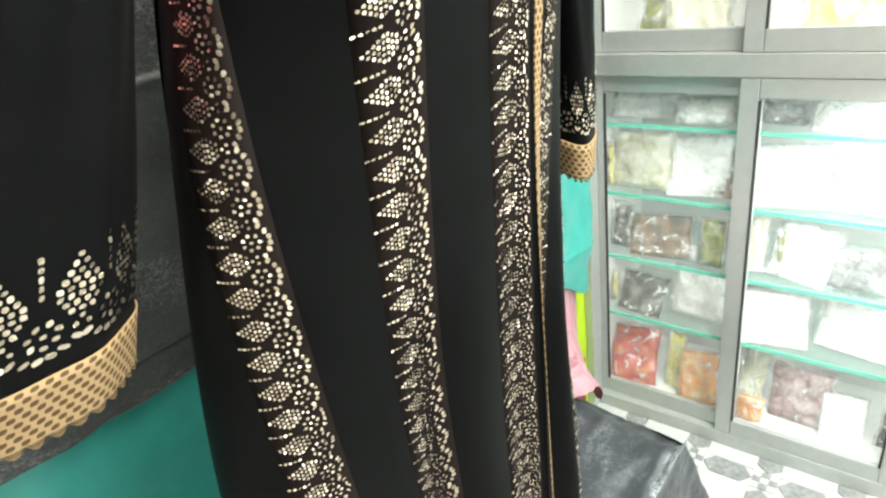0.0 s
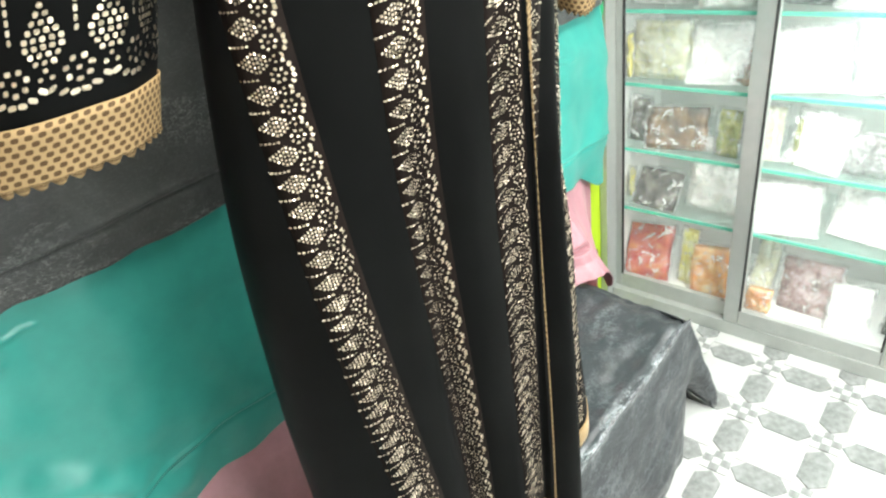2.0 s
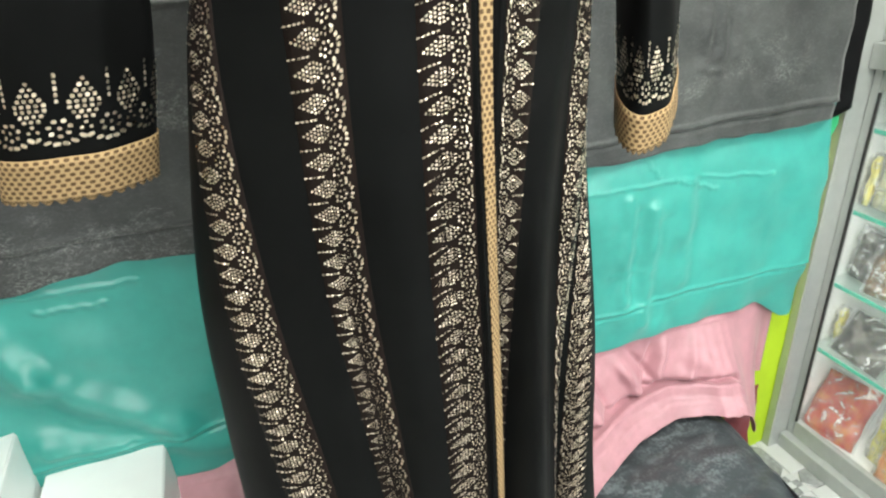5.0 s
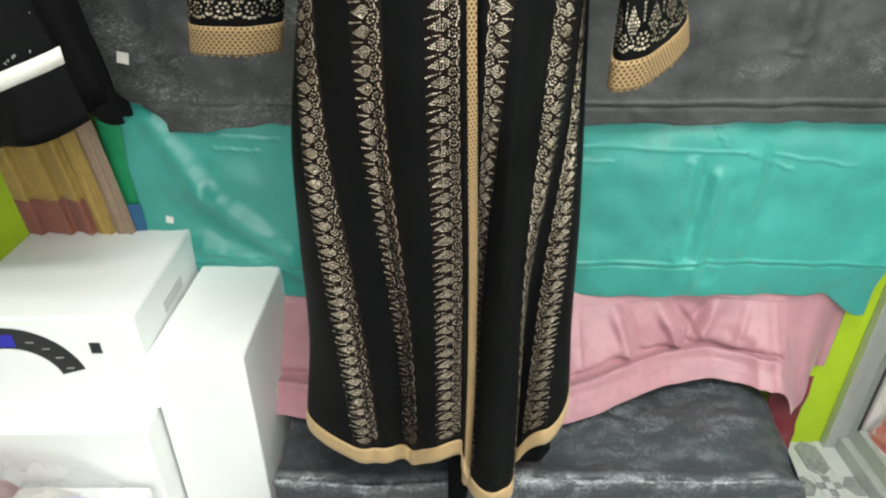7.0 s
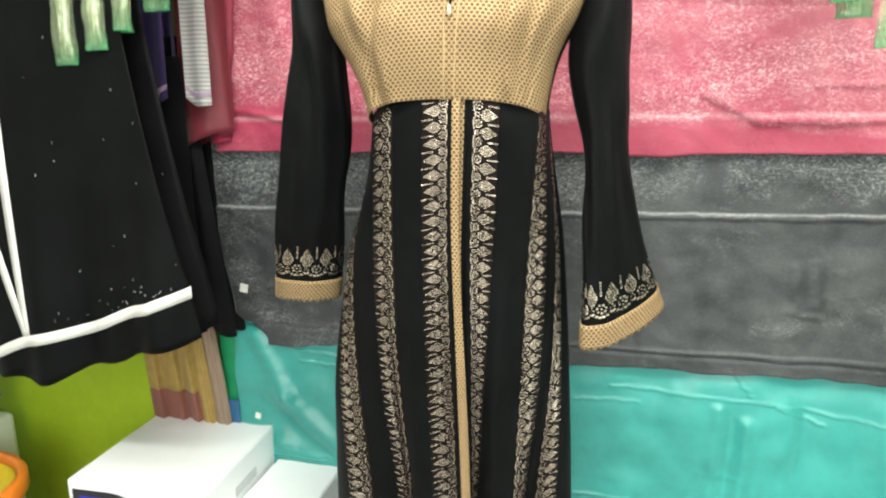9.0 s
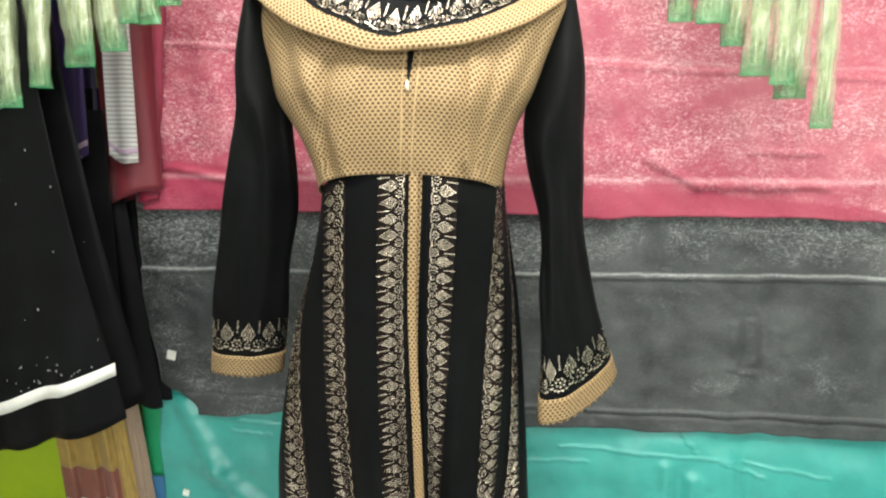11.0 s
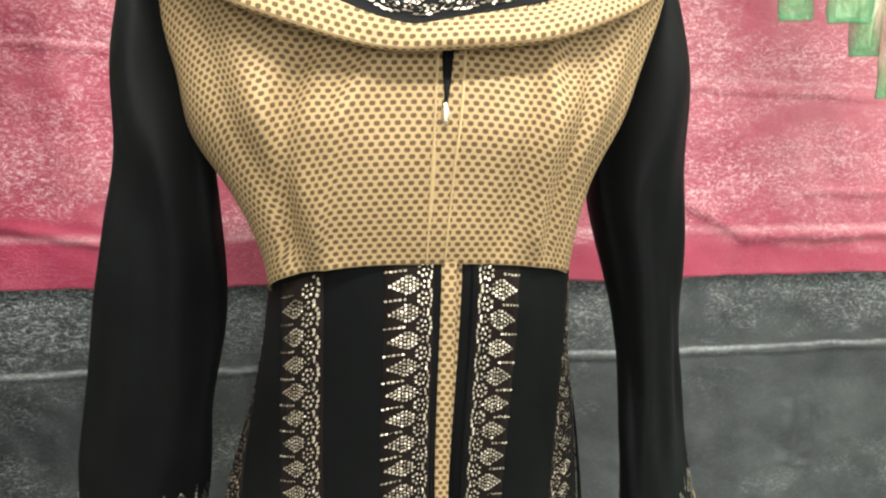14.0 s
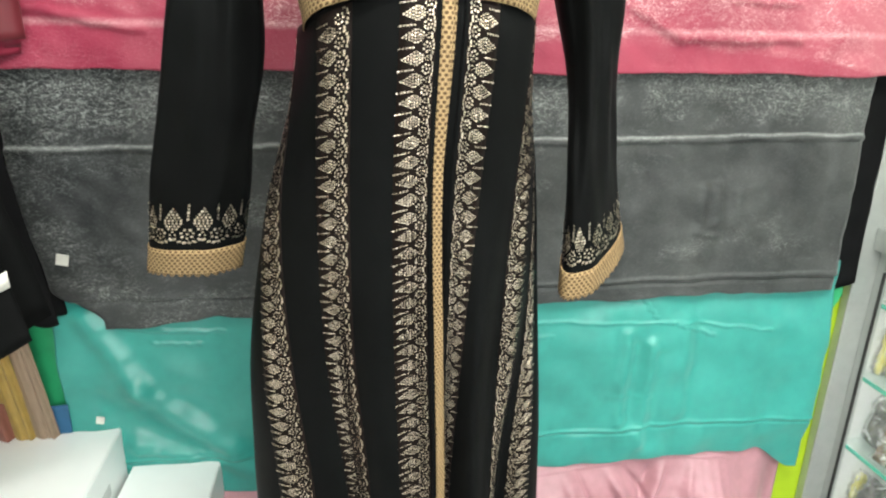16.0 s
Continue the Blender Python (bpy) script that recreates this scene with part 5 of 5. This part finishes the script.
def trimmed_abaya():
    """A wide black abaya with a slanting hem; pale bands run along the hem and meet at the front opening."""
    top = thing("hanging_abaya", "black hanging abaya with white hem and front trims", "garment", "garments hung on the rail", at=(-1.0, -0.36, 1.0))
    def hem(x):
        return 0.985 + 0.06 * smooth_step(-1.0, -0.78, x) + 0.30 * max(0.0, x + 0.80) + 0.006 * math.sin(x * 40)
    def line(x):
        return 1.040 + 0.30 * max(-0.3, x + 1.13) + 0.006 * math.sin(x * 23) + 0.20 * max(0.0, x + 0.72)
    def surf(x, z):
        y = -0.365 + 0.06 * (x + 0.9) + 0.020 * math.sin(x * 21 + 0.8) * smooth_step(1.9, 1.0, z) + 0.010 * math.sin(x * 47) * smooth_step(1.5, 1.0, z)
        return Vector((x + 1.0, y + 0.36, z - 1.0))
    def cloth(u, v):
        right, left = -0.66 - 0.13 * (1 - v) + 0.04 * smooth_step(0.4, 1.0, v), -1.50 + 0.35 * (1 - v)
        x = left + (right - left) * u
        return surf(x, 2.3 + (hem(x) - 2.3) * v)
    sheet("front", cloth, 140, 70, M["black"], top)
    sheet("back", lambda u, v: cloth(u, v) + Vector((0, 0.07, 0.01)), 60, 30, M["black"], top)
    def band(name, text, fn, n):
        verts = []
        for i in range(n):
            for side in (-1, 1):
                x, z = fn(i / (n - 1), side)
                verts.append(surf(x, z) + Vector((0, -0.003, 0)))
        faces = [(2 * i, 2 * i + 1, 2 * i + 3, 2 * i + 2) for i in range(n - 1)]
        thicken(mesh_object(name, verts, faces, M["white_trim"], top, text), 0.0015)
    band("hem_trim", "white hem trim", lambda t, s: (-1.48 + 0.85 * t, line(-1.48 + 0.85 * t) + 0.0125 * s), 90)
    band("front_trim", "white front trim", lambda t, s: (-1.018 - 0.012 * math.sin(t * 2.2) + 0.011 * s, 1.095 + 1.1 * t), 60)
    band("front_trim", "white front trim", lambda t, s: (-1.022 - 0.16 * t ** 0.9 + 0.010 * s, 1.090 + 0.7 * t), 60)
    r = random.Random(9)
    verts, faces = [], []
    for k in range(46):
        x = -0.98 + 0.33 * r.random()
        z = line(x) + 0.02 + 0.05 * r.random() if k < 26 else 1.2 + 0.7 * r.random()
        p = surf(x, z) + Vector((0, -0.004, 0))
        s = r.uniform(0.0008, 0.0018)
        i0 = len(verts)
        verts += [p + Vector((-s, 0, 0)), p + Vector((0, 0, -s * 2)), p + Vector((s, 0, 0)), p + Vector((0, 0, s * 2))]
        faces.append((i0, i0 + 1, i0 + 2, i0 + 3))
    tagged(mesh_object("sequins", verts, faces, M["sequin"], top, smooth=False), "scattered silver sequins", kind="stuff")


trimmed_abaya()
hung_garment("hanging_abaya", "plain black hanging abaya behind the trimmed one", M["black_sheer"], -0.99, -0.085, -0.712, -0.065, 1.03, 1.02, 1.75, 4.3, 3, 0.012, taper=0.4)
hung_garment("hanging_abaya", "dark hanging gown beside the striped cloth", M["black_sheer"], -1.55, -0.27, -0.95, -0.16, 1.04, 1.05, 2.3, 6.3, 4, 0.02)
gown = hung_garment("hanging_abaya", "dark gown with a few orange and tan embroidered motifs", M["black_sheer"], -0.90, -0.135, -0.755, -0.115, 1.05, 1.04, 1.70, 1.3, 1, 0.006, taper=0.8)
for mx, mz, w, h, turn, mat, text in ((-0.850, 1.478, 0.011, 0.026, 8, "cream", "tan embroidered motif"), (-0.797, 1.440, 0.009, 0.034, -14, "coral", "orange embroidered motif"),
                                      (-0.782, 1.398, 0.006, 0.016, -30, "coral", "orange embroidered motif"), (-0.822, 1.395, 0.005, 0.012, 20, "rust", "rust embroidered motif")):
    ring = [(w * math.cos(q) * (0.7 + 0.3 * math.cos(3 * q)), h * math.sin(q)) for q in [2 * math.pi * i / 18 for i in range(18)]]
    ca, sa = math.cos(radians(turn)), math.sin(radians(turn))
    front = [(mx + 0.90 + x * ca - z * sa, -0.016, mz - 1.05 + x * sa + z * ca) for x, z in ring]
    thicken(mesh_object("motif", front, [tuple(range(18))], M[mat], gown, text, smooth=False), 0.0015)
hung_garment("hanging_scarf", "dark purple hanging scarf with a pale end", M["purple"], -0.865, -0.15, -0.79, -0.14, 1.607, 1.602, 2.3, 2.3, 1, 0.008, end=M["mauve"], taper=1.0)
hung_garment("hanging_scarf", "cream hanging scarf with thin grey stripes and a mauve band", M["striped"], -0.757, -0.125, -0.697, -0.115, 1.605, 1.582, 2.3, 3.3, 1, 0.006, end=M["mauve"], taper=1.0)
hung_garment("hanging_scarf", "maroon hanging cloth beside the pink velvet", M["maroon"], -0.80, -0.085, -0.672, -0.075, 1.50, 1.53, 2.4, 5.3, 1, 0.010, taper=1.0)


# ---------------------------------------------------------------- clutter in the far corner
def tub():
    top = thing("plastic_tub", "orange plastic tub with a yellow inside on the floor", "tub", at=(-1.34, -0.40, 0.0))
    verts = []
    prof = [(0.13, 0.0), (0.15, 0.3), (0.163, 0.64), (0.160, 0.665), (0.166, 0.682), (0.178, 0.684), (0.186, 0.672), (0.186, 0.640), (0.178, 0.630)]
    for r, z in prof:
        for i in range(40):
            a = 2 * math.pi * i / 40
            verts.append((r * math.cos(a), r * math.sin(a), z))
    mesh_object("shell", verts, grid_faces(40, len(prof), True), M["orange"], top)
    verts = []
    for r, z in ((0.158, 0.662), (0.14, 0.60), (0.02, 0.59)):
        for i in range(40):
            a = 2 * math.pi * i / 40
            verts.append((r * math.cos(a), r * math.sin(a), z))
    mesh_object("inside", verts, grid_faces(40, 3, True), M["yellow"], top, "yellow inside")


tub()
ob = part("storage_box", box_bm(-0.11, 0.11, -0.10, 0.10, 0, 0.70, 0.02), M["carton"], None, smooth=True)
ob.location = (-1.60, -0.14, 0)
tagged(ob, "white box standing in the corner", "box")


def cloth_heap(label, mat, at, size, seed):
    """Crumpled folded cloth: a rounded block pushed in and out by folds, flat underneath."""
    bm = bmesh.new()
    bmesh.ops.create_icosphere(bm, subdivisions=5, radius=1.0)
    for v in bm.verts:
        p = v.co.copy()
        q = 1 + 0.20 * nz(p.x * 0.6, p.y * 0.6, p.z * 2.2, 1.6, seed) + 0.10 * nz(p.x, p.y, p.z * 2, 4.0, seed + 3)
        c = [math.copysign(abs(k) ** 0.6, k) * q for k in p]
        v.co = (c[0] * size[0], c[1] * size[1], max(0.0, (c[2] + 0.75) * size[2] / 1.75))
    ob = part("cloth_bundle", bm, M[mat], None, smooth=True)
    ob.location = at
    tagged(ob, label, "bundle", "bundles in the corner")


cloth_heap("crumpled grey and white cloth on the white box", "grey_linen", (-1.60, -0.14, 0.701), (0.10, 0.085, 0.20), 2.0)
cloth_heap("small black cloth bundle in the orange tub", "ink", (-1.36, -0.39, 0.592), (0.075, 0.07, 0.15), 7.0)


# ---------------------------------------------------------------- floor tiles
STEP = 0.196


def poly_piece(name, pts, h=0.004, bev=0.0012):
    """A flat tile with a small chamfer, outline in metres."""
    n = len(pts)
    cx, cy = sum(p[0] for p in pts) / n, sum(p[1] for p in pts) / n
    top = [(cx + (x - cx) * 0.965, cy + (y - cy) * 0.965, h) for x, y in pts]
    verts = [(x, y, 0.0) for x, y in pts] + [(x, y, h - bev) for x, y in pts] + top
    faces = []
    for r in (0, n):
        faces += [(r + i, r + (i + 1) % n, r + n + (i + 1) % n, r + n + i) for i in range(n)]
    faces.append(tuple(range(2 * n, 3 * n)))
    me = bpy.data.meshes.new(name)
    me.from_pydata(verts, [], faces)
    return me


E_ = STEP - 0.033
TILE_WHITE = poly_piece("white_tile", [(0.033, 0.033), (E_, 0.033), (E_, E_), (0.033, E_)])
HEX_X = poly_piece("grey_tile", [(0.034, 0.0), (0.058, -0.031), (STEP - 0.058, -0.031), (STEP - 0.034, 0.0), (STEP - 0.058, 0.031), (0.058, 0.031)])
HEX_Y = poly_piece("grey_tile", [(0.0, 0.034), (0.031, 0.058), (0.031, STEP - 0.058), (0.0, STEP - 0.034), (-0.031, STEP - 0.058), (-0.031, 0.058)])
DOT = poly_piece("small_tile", [(-0.0105, -0.0105), (0.0105, -0.0105), (0.0105, 0.0105), (-0.0105, 0.0105)])
DOT_GREY = DOT.copy()
TILE_WHITE.materials.append(M["tile_white"])
DOT.materials.append(M["tile_white"])
for me in (HEX_X, HEX_Y, DOT_GREY):
    me.materials.append(M["tile_grey"])


def cell_pieces(i, j):
    x, y = 0.798 + STEP * i, -0.516 + STEP * j
    out = [(TILE_WHITE, x, y), (HEX_X, x, y), (HEX_Y, x, y)]
    for a in (-1, 0, 1):
        for b in (-1, 0, 1):
            out.append((DOT if (a + b) % 2 == 0 else DOT_GREY, x + 0.0215 * a, y + 0.0215 * b))
    return out


rest = {}
for i in range(-14, 4):
    for j in range(-11, 3):
        near = -3 <= i <= 1 and -3 <= j <= 0
        for me, x, y in cell_pieces(i, j):
            if x > 1.45 or y > -0.02 or x < -2.2 or y < -2.9:
                continue
            if near:
                ob = new("small_tile" if me in (DOT, DOT_GREY) else ("white_tile" if me is TILE_WHITE else "grey_tile"), me)
                ob.location = (x, y, -0.004)
                ob.parent = floor
            else:
                rest.setdefault(me.materials[0].name, []).append((me, x, y))
for key, items in rest.items():
    verts, faces = [], []
    for me, x, y in items:
        k = len(verts)
        verts += [(v.co.x + x, v.co.y + y, v.co.z - 0.004) for v in me.vertices]
        faces += [tuple(k + q for q in p.vertices) for p in me.polygons]
    ob = mesh_object("floor_tiles", verts, faces, bpy.data.materials[key], floor, smooth=False)
    tagged(ob, kind="stuff")
